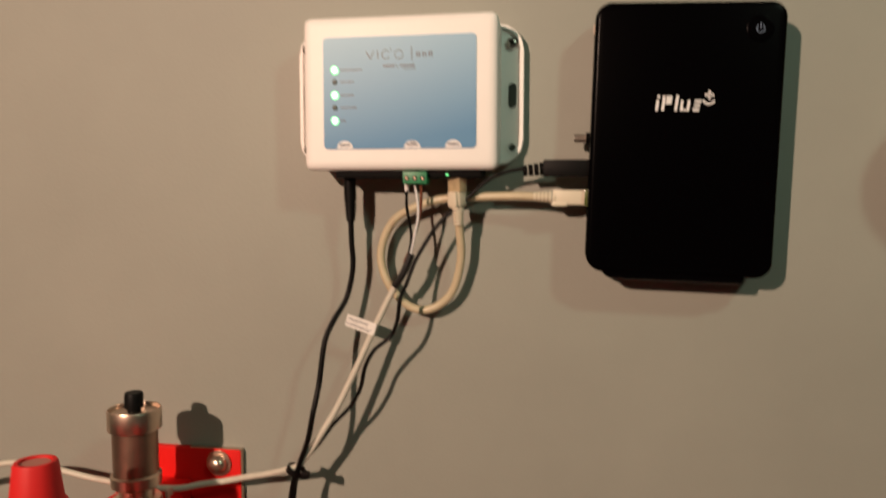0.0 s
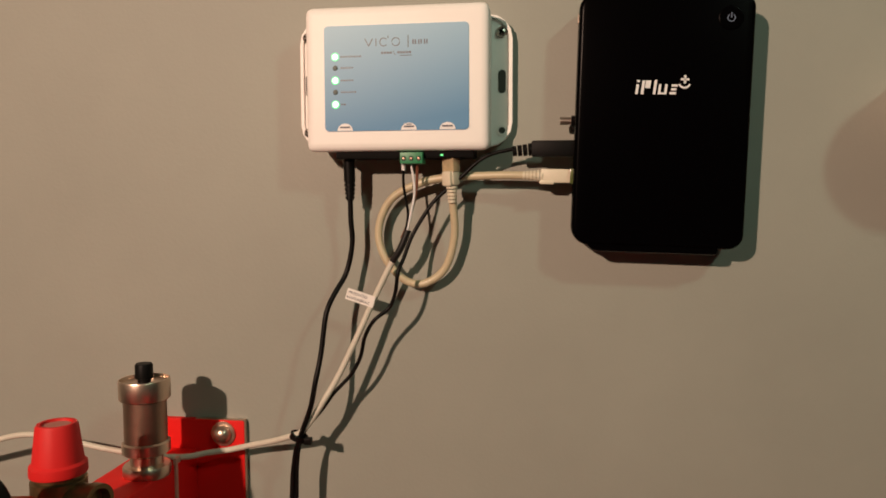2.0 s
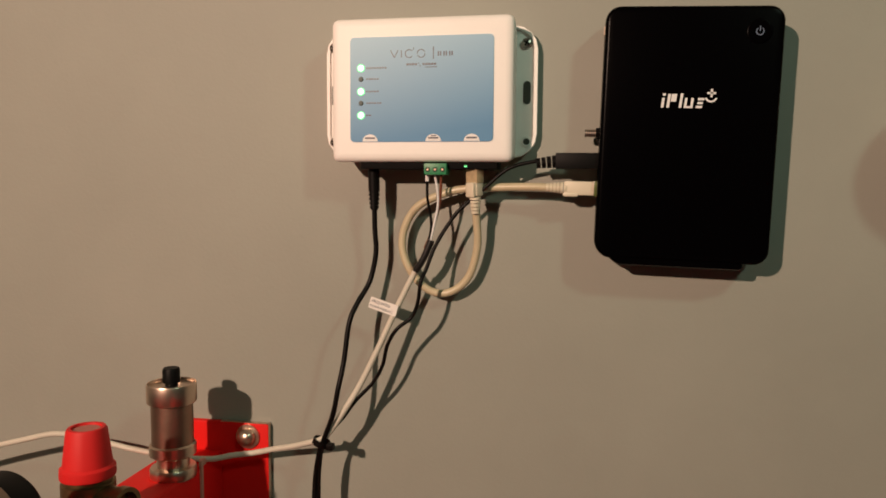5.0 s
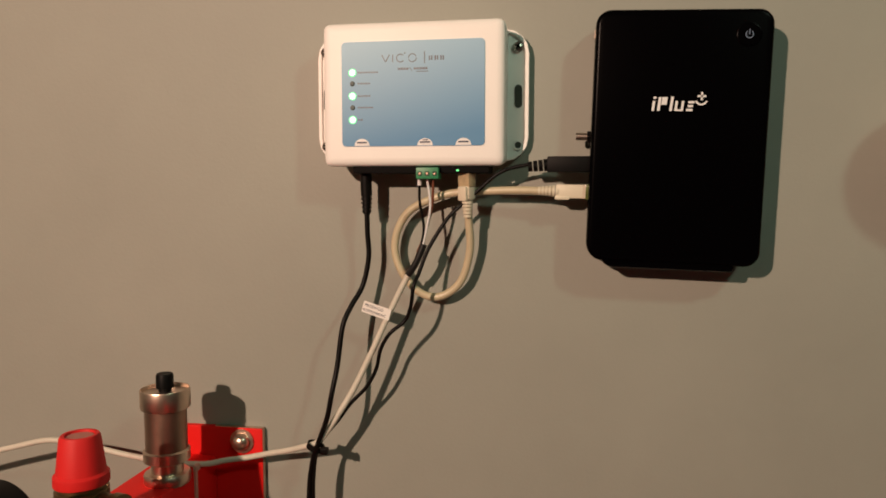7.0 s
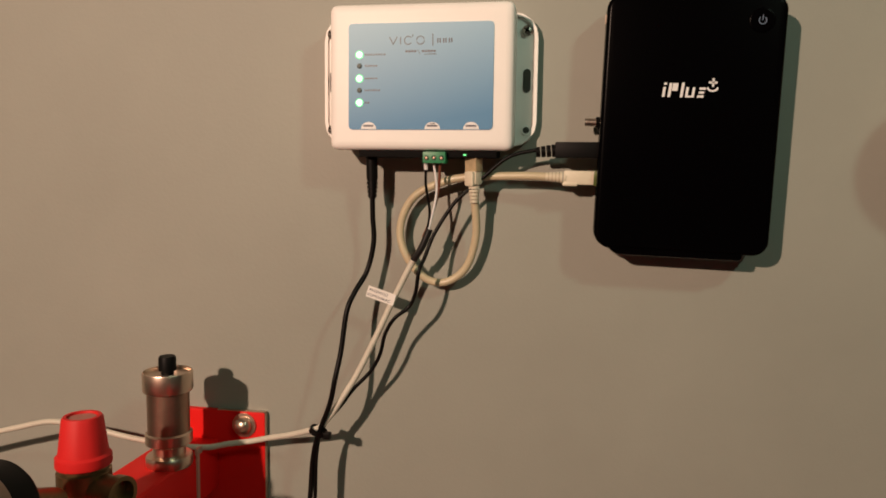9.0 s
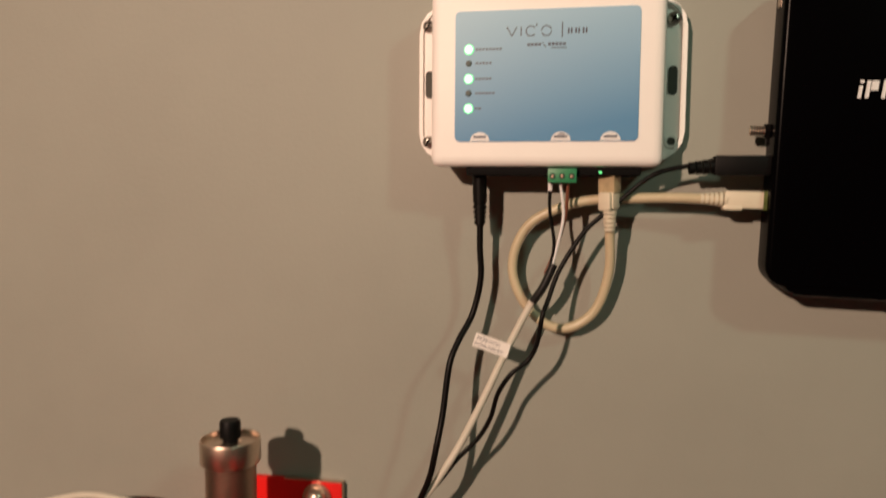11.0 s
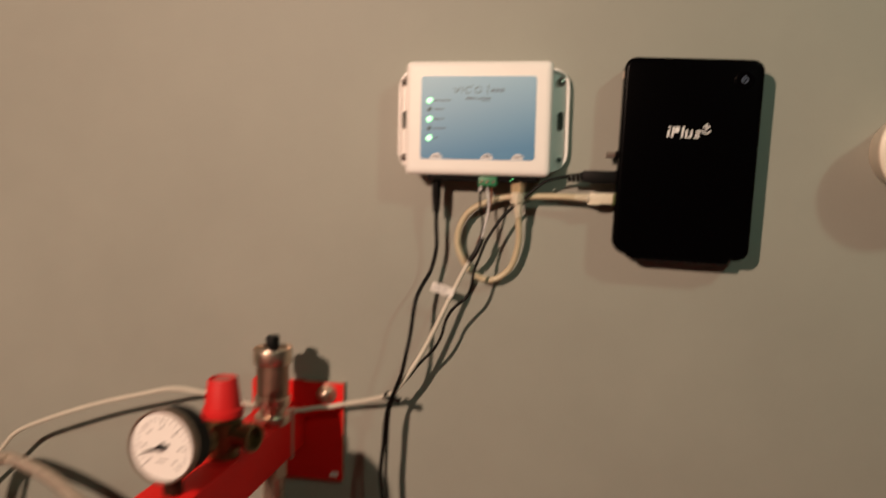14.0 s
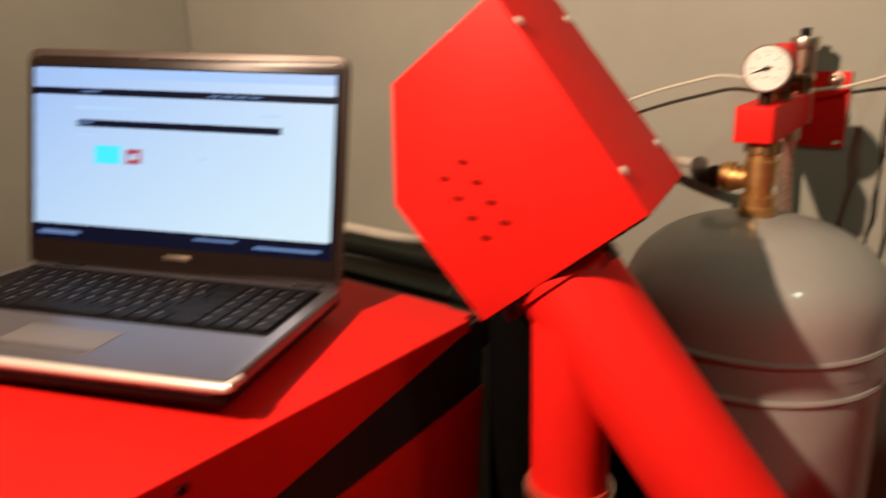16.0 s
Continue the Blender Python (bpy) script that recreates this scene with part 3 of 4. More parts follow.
PATCH = cable("patch_cable", [(-0.0330, 0.476, 1.4560), (-0.0328, 0.479, 1.446), (-0.0325, 0.484, 1.424), (-0.0395, 0.487, 1.401), (-0.054, 0.488, 1.3895), (-0.069, 0.488, 1.3910), (-0.082, 0.487, 1.404), (-0.0890, 0.488, 1.421), (-0.0870, 0.488, 1.438), (-0.077, 0.487, 1.453),
                              (-0.057, 0.485, 1.4625), (-0.040, 0.484, 1.4660), (-0.019, 0.482, 1.467), (0.004, 0.480, 1.4675), (0.020, 0.479, 1.467), (0.027, 0.479, 1.467)], 0.0029, SHEATH, "beige network patch cable in a loop")
for a, b, turned in (((-0.0337, 0.475, 1.4775), (-0.0330, 0.476, 1.4480), 0), ((0.0455, 0.479, 1.4665), (0.0160, 0.479, 1.4672), 1)):
    a, b = Vector(a), Vector(b)
    m = along(a, b)
    d = (b - a).length
    low = 0.0060 if not turned else -0.0040
    p = part("connector", box(-0.0048, 0.0048, -0.0036, 0.0036, low, 0.0165, 0.0011), IVORY, PATCH, "ivory moulded network plug")
    p.data.transform(PLACE[PATCH.name].inverted() @ m @ pose(0, 0, 0, 0, 0, 90 if turned else 0))
    hood = part("hood", box(-0.0040, 0.0040, -0.0060, -0.0030, 0.0070, 0.0175, 0.0014), IVORY, p)
    hood.data.transform(PLACE[PATCH.name].inverted() @ m @ pose(0, 0, 0, 0, 0, 0))
    part("boot_ribs", rings_along(a.lerp(b, 0.50), a.lerp(b, 1.0), 0.0044, 6, 0.0018), IVORY, p, world=True)
    tip = part("clear_tip", box(-0.0053, 0.0053, -0.0036, 0.0036, -0.0090, -0.0035 if turned else 0.0075, 0.0005), TIPGREEN if turned else TIPCLEAR, p, "clear plug tip over coloured wires")
    tip.data.transform(PLACE[PATCH.name].inverted() @ m @ pose(0, 0, 0, 0, 0, 90 if turned else 0))

COMMC = cable("communication_cable", [(-0.0755, 0.474, 1.4075), (-0.082, 0.474, 1.395), (-0.092, 0.473, 1.374), (-0.104, 0.470, 1.347), (-0.116, 0.467, 1.322), (-0.1265, 0.464, 1.304), (-0.1365, 0.464, 1.2890), (-0.1440, 0.464, 1.2810), (-0.1540, 0.466, 1.2770), (-0.1695, 0.472, 1.2710), (-0.1860, 0.477, 1.2660), (-0.206, 0.481, 1.2600), (-0.222, 0.476, 1.2585), (-0.237, 0.470, 1.2568), (-0.262, 0.464, 1.2590),
                                      (-0.295, 0.458, 1.2650), (-0.325, 0.455, 1.2715), (-0.356, 0.455, 1.2740), (-0.387, 0.455, 1.267), (-0.444, 0.456, 1.251), (-0.499, 0.458, 1.231), (-0.535, 0.461, 1.214), (-0.558, 0.465, 1.191), (-0.592, 0.472, 1.155), (-0.630, 0.480, 1.117), (-0.672, 0.484, 1.073), (-0.722, 0.488, 1.010), (-0.80, 0.492, 0.92), (-0.88, 0.492, 0.80)], 0.0022, COMM, "pale grey communication cable with a paper tag")
part("heat_shrink", tube([(-0.0640, 0.471, 1.4290), (-0.0695, 0.471, 1.4160), (-0.0757, 0.472, 1.4065)], 0.0025), SHRINK, COMMC, "black heat-shrink sleeve", world=True)
part("wire", tube([(-0.0665, 0.469, 1.4765), (-0.0668, 0.470, 1.4600), (-0.0640, 0.471, 1.4400), (-0.0672, 0.471, 1.4220)], 0.0010, 8), RUBBER, COMMC, "black core wire", world=True)
part("wire", tube([(-0.0612, 0.469, 1.4765), (-0.0590, 0.470, 1.4570), (-0.0620, 0.471, 1.4400), (-0.0660, 0.471, 1.4235)], 0.0009, 8), WINK, COMMC, "white core wire", world=True)
part("wire", tube([(-0.0566, 0.469, 1.4765), (-0.0582, 0.471, 1.4550), (-0.0640, 0.472, 1.4350), (-0.0690, 0.472, 1.4230)], 0.0010, 8), mat("brown_wire", (0.16, 0.05, 0.025), 0.45, vary=0), COMMC, "brown core wire", world=True)
part("wire_end", rod((-0.0665, 0.469, 1.4775), (-0.0667, 0.4695, 1.4710), 0.0015, 10), WINK, COMMC, "white wire ferrule", world=True)
tag_m = pose(-0.0990, 0.4710, 1.3800, 0, 16.5, 0) @ pose(0, 0, 0, 0, 0, -4)
tag = part("paper_tag", prism(rounded(-0.0112, 0.0105, -0.0042, 0.0042, 0.0006, 3), -0.0002, 0.0002, m=tag_m), PAPER, COMMC, "white printed paper tag", world=True)
for txt, dx, dz in (("PRZEWÓD", -0.0098, 0.0006), ("KOMUNIKAC", -0.0104, -0.0030)):
    lt = lettering(txt, 0.0030, 0.00005)
    bmesh.ops.transform(lt, matrix=tag_m @ pose(dx, -0.0003, dz), verts=lt.verts)
    part("tag_print", lt, INK, tag, world=True)

tie = thing("cable_tie", pose(-0.1450, 0.465, 1.2790), "black plastic tie round the hanging cables", "cable tie")
part("band", lathe([(0.0058, -0.002), (0.0066, -0.002), (0.0066, 0.002), (0.0058, 0.002), (0.0058, -0.002)], 20, pose(-0.1450, 0.465, 1.2780, 0, 22, 0)), RUBBER, tie, world=True)
part("lock", box(-0.1400, -0.1345, 0.4600, 0.4650, 1.2735, 1.2785, 0.0008), RUBBER, tie, world=True)
tie2 = thing("cable_tie", pose(-0.236, 0.460, 1.258), "clear plastic tie holding the cable to the red arm", "cable tie")
part("band", merge(box(-0.2395, -0.2375, 0.4580, 0.4610, 1.2130, 1.2570), box(-0.2390, -0.2360, 0.4560, 0.4630, 1.2555, 1.2605, 0.001)), mat("clear_tie_plastic", (0.52, 0.30, 0.24), 0.35, vary=0.05), tie2, world=True)

# ---- round white cap on the wall ----
cap = thing("wall_cap", pose(0.2920, 0.5, 1.512), "round cream plastic cap flaring out from the wall", "wall cap")
part("body", lathe([(0.0305, 0.0), (0.0315, 0.004), (0.0345, 0.022), (0.0400, 0.044), (0.0412, 0.048)], 56, pose(0.2920, 0.4995, 1.512) @ FRONT), CREAM, cap, "flared cream side", world=True)
part("disc", lathe([(0.0412, 0.0480), (0.0420, 0.0500), (0.0414, 0.0530), (0.0385, 0.0552), (0.0, 0.0562)], 56, pose(0.2920, 0.4995, 1.512) @ FRONT), CREAM, cap, "smooth round front", world=True)


# ---- red safety group on its wall bracket ----
def safety_group():
    ax = -0.2565
    t = thing("safety_group", pose(ax, 0.4995, 1.23), "red steel bracket with gauge, air vent and safety valve", "safety group")
    plate = part("wall_plate", prism(rounded(-0.2945, -0.1995, 1.1795, 1.2785, 0.0015, 2), 0.4945, 0.4995, 0.0008), RED, t, "red wall plate with worn edge", world=True)
    part("bare_edge", box(-0.2400, -0.1995, 0.4952, 0.4990, 1.2782, 1.2790), NICKEL, plate, "bare metal plate edge", world=True)
    part("bare_edge", box(-0.1998, -0.1990, 0.4950, 0.4994, 1.1800, 1.2780), NICKEL, plate, "bare metal plate edge", world=True)
    part("maker_sticker", box(-0.2125, -0.2045, 0.4940, 0.4944, 1.1840, 1.1885), PAPER, plate, "small pale sticker", world=True)
    for x in (-0.2165, -0.2800):
        part("bolt", lathe([(0, 0.0085), (0.0030, 0.0082), (0.0055, 0.0066), (0.0068, 0.0040), (0.0070, 0.0015), (0.0098, 0.0013), (0.0098, 0.0)], 28, pose(x, 0.4945, 1.2680) @ FRONT), NICKEL, plate, "domed chrome bolt", world=True)
    part("arm", box(ax - 0.0235, ax + 0.0175, 0.2470, 0.4950, 1.2150, 1.2550, 0.0022, 3), RED, t, "red square steel arm", world=True)
    # air vent
    vx, vy = -0.2500, 0.4400
    av = part("air_vent", lathe([(0.0148, 1.2735), (0.0148, 1.3120)], 32, pose(vx, vy, 0), closed=True), NICKELD, t, "nickel-plated automatic air vent", world=True)
    part("base_nut", lathe([(0.0, 1.2540), (0.0158, 1.2540), (0.0165, 1.2555), (0.0165, 1.2605), (0.0158, 1.2620), (0.0115, 1.2625), (0.0115, 1.2690), (0.0145, 1.2700), (0.0165, 1.2715), (0.0165, 1.2785), (0.0150, 1.2795)], 32, pose(vx, vy, 0)), NICKEL, av, world=True)
    part("collar", lathe([(0.0150, 1.3090), (0.0172, 1.3100), (0.0176, 1.3110), (0.0176, 1.3230), (0.0172, 1.3240), (0.0166, 1.3240), (0.0160, 1.3215), (0.0, 1.3215)], 36, pose(vx, vy, 0)), NICKEL, av, world=True)
    part("cap", lathe([(0.0045, 1.3210), (0.0045, 1.3240), (0.0062, 1.3245), (0.0062, 1.3335), (0.0054, 1.3350), (0.0, 1.3350)], 20, pose(vx, vy, 0)), BLACKM, av, "black vent cap", world=True)
    # safety valve
    sx, sy = -0.2550, 0.3510
    sv = part("safety_valve", lathe([(0.0, 1.2540), (0.0125, 1.2540), (0.0125, 1.2620), (0.0155, 1.2640), (0.0158, 1.2700), (0.0158, 1.2850), (0.0140, 1.2860), (0.0140, 1.2900), (0.0, 1.2900)], 28, pose(sx, sy, 0)), OLIVEBRASS, t, "brass safety valve with red cap", world=True)
    part("outlet", lathe([(0.0, -0.002), (0.0105, 0.0), (0.0095, 0.016), (0.0112, 0.017), (0.0112, 0.023), (0.0085, 0.023), (0.0078, 0.017), (0, 0.017)], 24, along((sx + 0.008, sy - 0.002, 1.2745), (sx + 0.05, sy - 0.012, 1.2745))), OLIVEBRASS, sv, world=True)
    knob = []
    for r, z in ((0.0160, 1.2885), (0.0163, 1.2895), (0.0161, 1.2945), (0.0144, 1.2960), (0.0118, 1.3175), (0.0109, 1.3190), (0.0089, 1.3190), (0.0084, 1.3172), (0.0, 1.3172)):
        knob.append((r, z))
    kb = lathe(knob, 40, pose(sx, sy, 0))
    for v in kb.verts:  # grip flutes
        d = Vector((v.co.x - sx, v.co.y - sy))
        if 1.295 <= v.co.z <= 1.3180 and d.length > 0.010:
            k = 1 + 0.005 * math.cos(10 * math.atan2(d.y, d.x))
            v.co.x, v.co.y = sx + d.x * k, sy + d.y * k
    cp = part("cap", kb, REDCAP, sv, "red plastic cap", world=True)
    part("cap_disc", lathe([(0, 1.3178), (0.0080, 1.3178), (0.0080, 1.3168)], 24, pose(sx, sy, 0)), mat("pale_red_disc", (0.42, 0.16, 0.13), 0.55, vary=0.1, scale=90), cp, "paler disc in the cap", world=True)
    # pressure gauge, facing away from the wall
    gm = pose(-0.2535, 0.2640, 1.2950) @ pose(0, 0, 0, -3, 0, -4) @ Matrix.Scale(0.80, 4)
    g = part("pressure_gauge", lathe([(0, -0.026), (0.026, -0.026), (0.0295, -0.022), (0.0300, 0.0), (0.0312, 0.001), (0.0312, 0.0075), (0.0306, 0.0080), (0.0303, 0.0080), (0.0302, 0.0055), (0, 0.0055)], 48, gm @ FRONT), BLACKM, t, "round white pressure gauge in black case", world=True)
    part("bezel", lathe([(0.0313, -0.001), (0.0318, 0.0), (0.0318, 0.0072), (0.0314, 0.0088), (0.0303, 0.0088), (0.0300, 0.0060)], 48, gm @ FRONT), GBEZEL, g, "brownish bezel ring", world=True)
    part("dial", lathe([(0, 0.0066), (0.0294, 0.0066), (0.0294, 0.0050)], 40, gm @ FRONT), DIAL, g, "white dial", world=True)
    ticks = []
    for i in range(25):
        a = radians(225 - 270 * i / 24)
        r0, r1 = (0.0205 if i % 4 == 0 else 0.0225), 0.0250
        w = 0.00045 if i % 4 == 0 else 0.0003
        c, s_ = math.cos(a), math.sin(a)
        ticks.append(prism([(r0 * c - w * s_, r0 * s_ + w * c), (r0 * c + w * s_, r0 * s_ - w * c), (r1 * c + w * s_, r1 * s_ - w * c), (r1 * c - w * s_, r1 * s_ + w * c)], -0.0071, -0.0066, m=gm))
    part("scale_marks", merge(*ticks), TICK, g, world=True)
    fig = merge(*[box(0.0172 * math.cos(radians(225 - 45 * i)) - 0.0013, 0.0172 * math.cos(radians(225 - 45 * i)) + 0.0013, -0.0071, -0.0066, 0.0172 * math.sin(radians(225 - 45 * i)) - 0.0009, 0.0172 * math.sin(radians(225 - 45 * i)) + 0.0009) for i in range(7)], box(-0.004, 0.004, -0.0071, -0.0066, -0.0125, -0.0113))
    bmesh.ops.transform(fig, matrix=gm, verts=fig.verts)
    part("scale_figures", fig, TICK, g, world=True)
    nd = prism([(-0.0200, -0.0066), (-0.0195, -0.0074), (0.0070, 0.0004), (0.0065, 0.0026), (-0.0010, 0.0014)], -0.0080, -0.0073, m=gm)
    part("needle", merge(nd, lathe([(0, 0.0092), (0.0034, 0.0090), (0.0034, 0.0066)], 16, gm @ FRONT)), BLACKM, g, "black needle", world=True)
    part("stem", rod((-0.2560, 0.2760, 1.2545), (-0.2560, 0.2760, 1.2720), 0.0070, 16), BRASSD, g, world=True)
    part("neck", rod((-0.2560, 0.2860, 1.2900), (-0.2540, 0.3220, 1.2760), 0.0095, 16), OLIVEBRASS, g, world=True)


safety_group()


# ---- expansion vessel and its brass valve ----
def vessel():
    cx, cy = -0.2490, 0.2720
    t = thing("expansion_vessel", pose(cx, cy, 0.69), "glossy grey steel expansion vessel hanging from the bracket", "expansion vessel")
    R = 0.1470
    prof = [(0.0, 1.1302), (0.012, 1.1300)]
    for i in range(1, 15):
        a = radians(90 - 90 * i / 14)
        prof.append((0.012 + (R - 0.012) * math.cos(a), 1.035 + 0.0950 * math.sin(a) ** 0.90 if a > 1e-3 else 1.035))
    prof += [(R, 1.0080)]
    low = [(r, 1.826 - z) for r, z in prof[::-1]]
    part("upper_shell", lathe(prof + [(R, 0.984)], 72, pose(cx, cy, 0)), GREY, t, world=True)
    part("lower_shell", lathe([(R - 0.0004, 0.984)] + low, 72, pose(cx, cy, 0)), GREY, t, world=True)
    for z in (1.0080, 0.9650):
        part("seam_ring", lathe([(R - 0.001, z - 0.0035), (R + 0.0022, z - 0.0030), (R + 0.0034, z), (R + 0.0022, z + 0.0030), (R - 0.001, z + 0.0035)], 72, pose(cx, cy, 0)), GREY, t, "raised seam ring", world=True)
    vx, vy = -0.2535, 0.2740
    v = part("lock_valve", lathe([(0, 1.1290), (0.0190, 1.1290), (0.0205, 1.1310), (0.0205, 1.1400), (0.0190, 1.1415), (0.0190, 1.1520), (0.0170, 1.1535), (0.0150, 1.1545), (0.0150, 1.1630), (0.0175, 1.1650), (0.0175, 1.1930), (0.0160, 1.1945), (0.0160, 1.2020), (0.0180, 1.2030), (0.0180, 1.2150)], 32, pose(vx, vy, 0)), BRASS, t, "brass lock-shield valve", world=True)
    part("branch", lathe([(0, -0.004), (0.0125, -0.004), (0.0125, 0.012), (0.0145, 0.013), (0.0150, 0.019), (0.0172, 0.020), (0.0172, 0.031), (0.0150, 0.033), (0, 0.033)], 28, along((vx - 0.010, vy + 0.002, 1.1710), (vx - 0.060, vy + 0.010, 1.1700))), BRASS, v, "brass union nut", world=True)
    # made-up nut that darkens the valve's top below the arm
    part("added_nut", rod((vx, vy, 1.2020), (vx, vy, 1.2150), 0.0205, 6), OLIVEBRASS, v, "added darker nut under the arm", world=True)
    part("elbow", tube([(vx - 0.040, vy + 0.007, 1.1690), (vx - 0.058, vy + 0.010, 1.1675), (vx - 0.072, vy + 0.022, 1.1665), (vx - 0.084, vy + 0.055, 1.1655), (vx - 0.097, vy + 0.098, 1.1645)], 0.0112, 16), BRASSD, v, "dark brown elbow", world=True)
    part("elbow_bead", lathe([(0.0108, -0.003), (0.0140, -0.002), (0.0140, 0.002), (0.0108, 0.003)], 24, along((vx - 0.052, vy + 0.009, 1.1680), (vx - 0.064, vy + 0.014, 1.1670))), BRASSD, v, world=True)
    part("elbow_collar", rod((vx - 0.092, vy + 0.078, 1.1675), (vx - 0.099, vy + 0.104, 1.1635), 0.0092, 8), BRASSD, v, world=True)


vessel()


# ---- braided hoses and wall pipework ----
def hoses():
    t = thing("braided_hose", pose(-0.350, 0.376, 1.164), "steel braided hose from the brass valve to a wall valve", "hose")
    part("braid", tube([(-0.370, 0.386, 1.1640), (-0.395, 0.398, 1.1640), (-0.430, 0.415, 1.1680), (-0.470, 0.434, 1.1780), (-0.505, 0.446, 1.1850), (-0.540, 0.453, 1.1890), (-0.562, 0.457, 1.1790), (-0.575, 0.461, 1.1530), (-0.581, 0.463, 1.1160)], 0.0066, 14, 8), BRAID, t, world=True)
    part("ferrule", rod((-0.3490, 0.376, 1.1640), (-0.3800, 0.391, 1.1640), 0.0073, 18), FERRULE, t, "crimped shiny ferrule", world=True)
    part("ferrule", rod((-0.5810, 0.463, 1.1260), (-0.5850, 0.463, 1.1000), 0.0080, 18), NICKEL, t, world=True)
    part("capillary", tube([(-0.535, 0.446, 1.1930), (-0.552, 0.449, 1.1870), (-0.560, 0.453, 1.1640), (-0.568, 0.458, 1.1300), (-0.577, 0.460, 1.1000)], 0.0034, 10, 8), BRAID, t, "thin second strand beside the hose", world=True)
    t2 = thing("braided_hose", pose(-0.262, 0.452, 1.2), "steel braided hose hanging below the red arm", "hose")
    part("braid", tube([(-0.262, 0.472, 1.2000), (-0.263, 0.474, 1.15), (-0.260, 0.476, 1.08), (-0.258, 0.476, 1.0), (-0.258, 0.476, 0.85)], 0.0105, 14), COPPERY, t2, world=True)
    part("nut", rod((-0.262, 0.472, 1.2150), (-0.262, 0.472, 1.1900), 0.0130, 6), NICKEL, t2, world=True)
    s = thing("stop_valve", pose(-0.594, 0.463, 0.98), "old metal stop valve with red butterfly handle", "valve")
    px, py = -0.594, 0.463
    qx = px + 0.0085
    part("body", lathe([(0, 1.1010), (0.0120, 1.1000), (0.0120, 1.0880), (0.0150, 1.0870), (0.0150, 1.0700), (0.0125, 1.0690), (0.0165, 1.0600), (0.0185, 1.0450), (0.0165, 1.0300), (0.0140, 1.0260), (0.0160, 1.0250), (0.0160, 1.0050), (0, 1.0050)], 8, pose(qx, py, 0)), NICKELD, s, world=True)
    h = part("handle", merge(box(qx - 0.034, qx - 0.004, py - 0.030, py - 0.023, 1.0340, 1.0430, 0.002), box(qx - 0.012, qx + 0.012, py - 0.034, py - 0.026, 1.0270, 1.0480, 0.003), box(qx + 0.004, qx + 0.014, py - 0.030, py - 0.023, 1.0260, 1.0360, 0.002)), REDCAP, s, "red butterfly handle", world=True)
    part("spindle", rod((qx, py - 0.012, 1.0400), (qx, py - 0.028, 1.0400), 0.005, 12), NICKELD, h, world=True)
    part("side_tap", rod((qx + 0.010, py, 1.0250), (qx + 0.040, py, 1.0220), 0.006, 12), BLACKM, s, world=True)
    part("thin_lead", tube([(-0.606, 0.462, 1.112), (-0.608, 0.460, 1.085), (-0.610, 0.458, 1.050), (-0.600, 0.460, 1.010)], 0.0028, 10), RUBBER, s, "thin black lead", world=True)
    part("clip", merge(box(-0.620, -0.596, 0.450, 0.470, 1.113, 1.126, 0.004), rod((-0.624, 0.456, 1.1150), (-0.600, 0.456, 1.1265), 0.0062, 12), rod((-0.604, 0.458, 1.1225), (-0.590, 0.460, 1.1130), 0.0050, 12), box(-0.613, -0.606, 0.447, 0.456, 1.108, 1.117, 0.0015)), PIPEW, s, "pale cable clip", world=True)
    w = thing("white_pipe", pose(px, py, 0), "white lagged riser pipe along the wall", "pipe")
    part("pipe", rod((px, py, 0.0), (px, py, 1.0060), 0.0135, 24), PIPEW, w, world=True)
    part("socket", rod((px, py, 0.9300), (px, py, 0.9700), 0.0185, 24), PIPEW, w, world=True)
    part("collar", rod((px, py, 0.9980), (px, py, 1.0070), 0.0165, 24), PIPEW, w, world=True)
    # thin pipe added to fill a dark, partly shadowed strip beside the riser
    d = thing("dark_pipe", pose(px + 0.035, py + 0.005, 0), "black foam-lagged pipe beside the white riser", "pipe")
    part("pipe", rod((px + 0.0215, py + 0.010, 0.0), (px + 0.0215, py + 0.010, 1.0800), 0.0060, 20), FOAM, d, world=True)
    e = thing("dark_pipe", pose(px - 0.06, py - 0.02, 0), "black foam-lagged pipe beside the white riser", "pipe")
    part("pipe", tube([(px - 0.055, py - 0.01, 0.0), (px - 0.055, py - 0.01, 0.88), (px - 0.052, py - 0.01, 0.965), (px - 0.030, py - 0.01, 0.992), (px - 0.014, py - 0.004, 0.996)], 0.0190, 20), FOAM, e, world=True)


hoses()


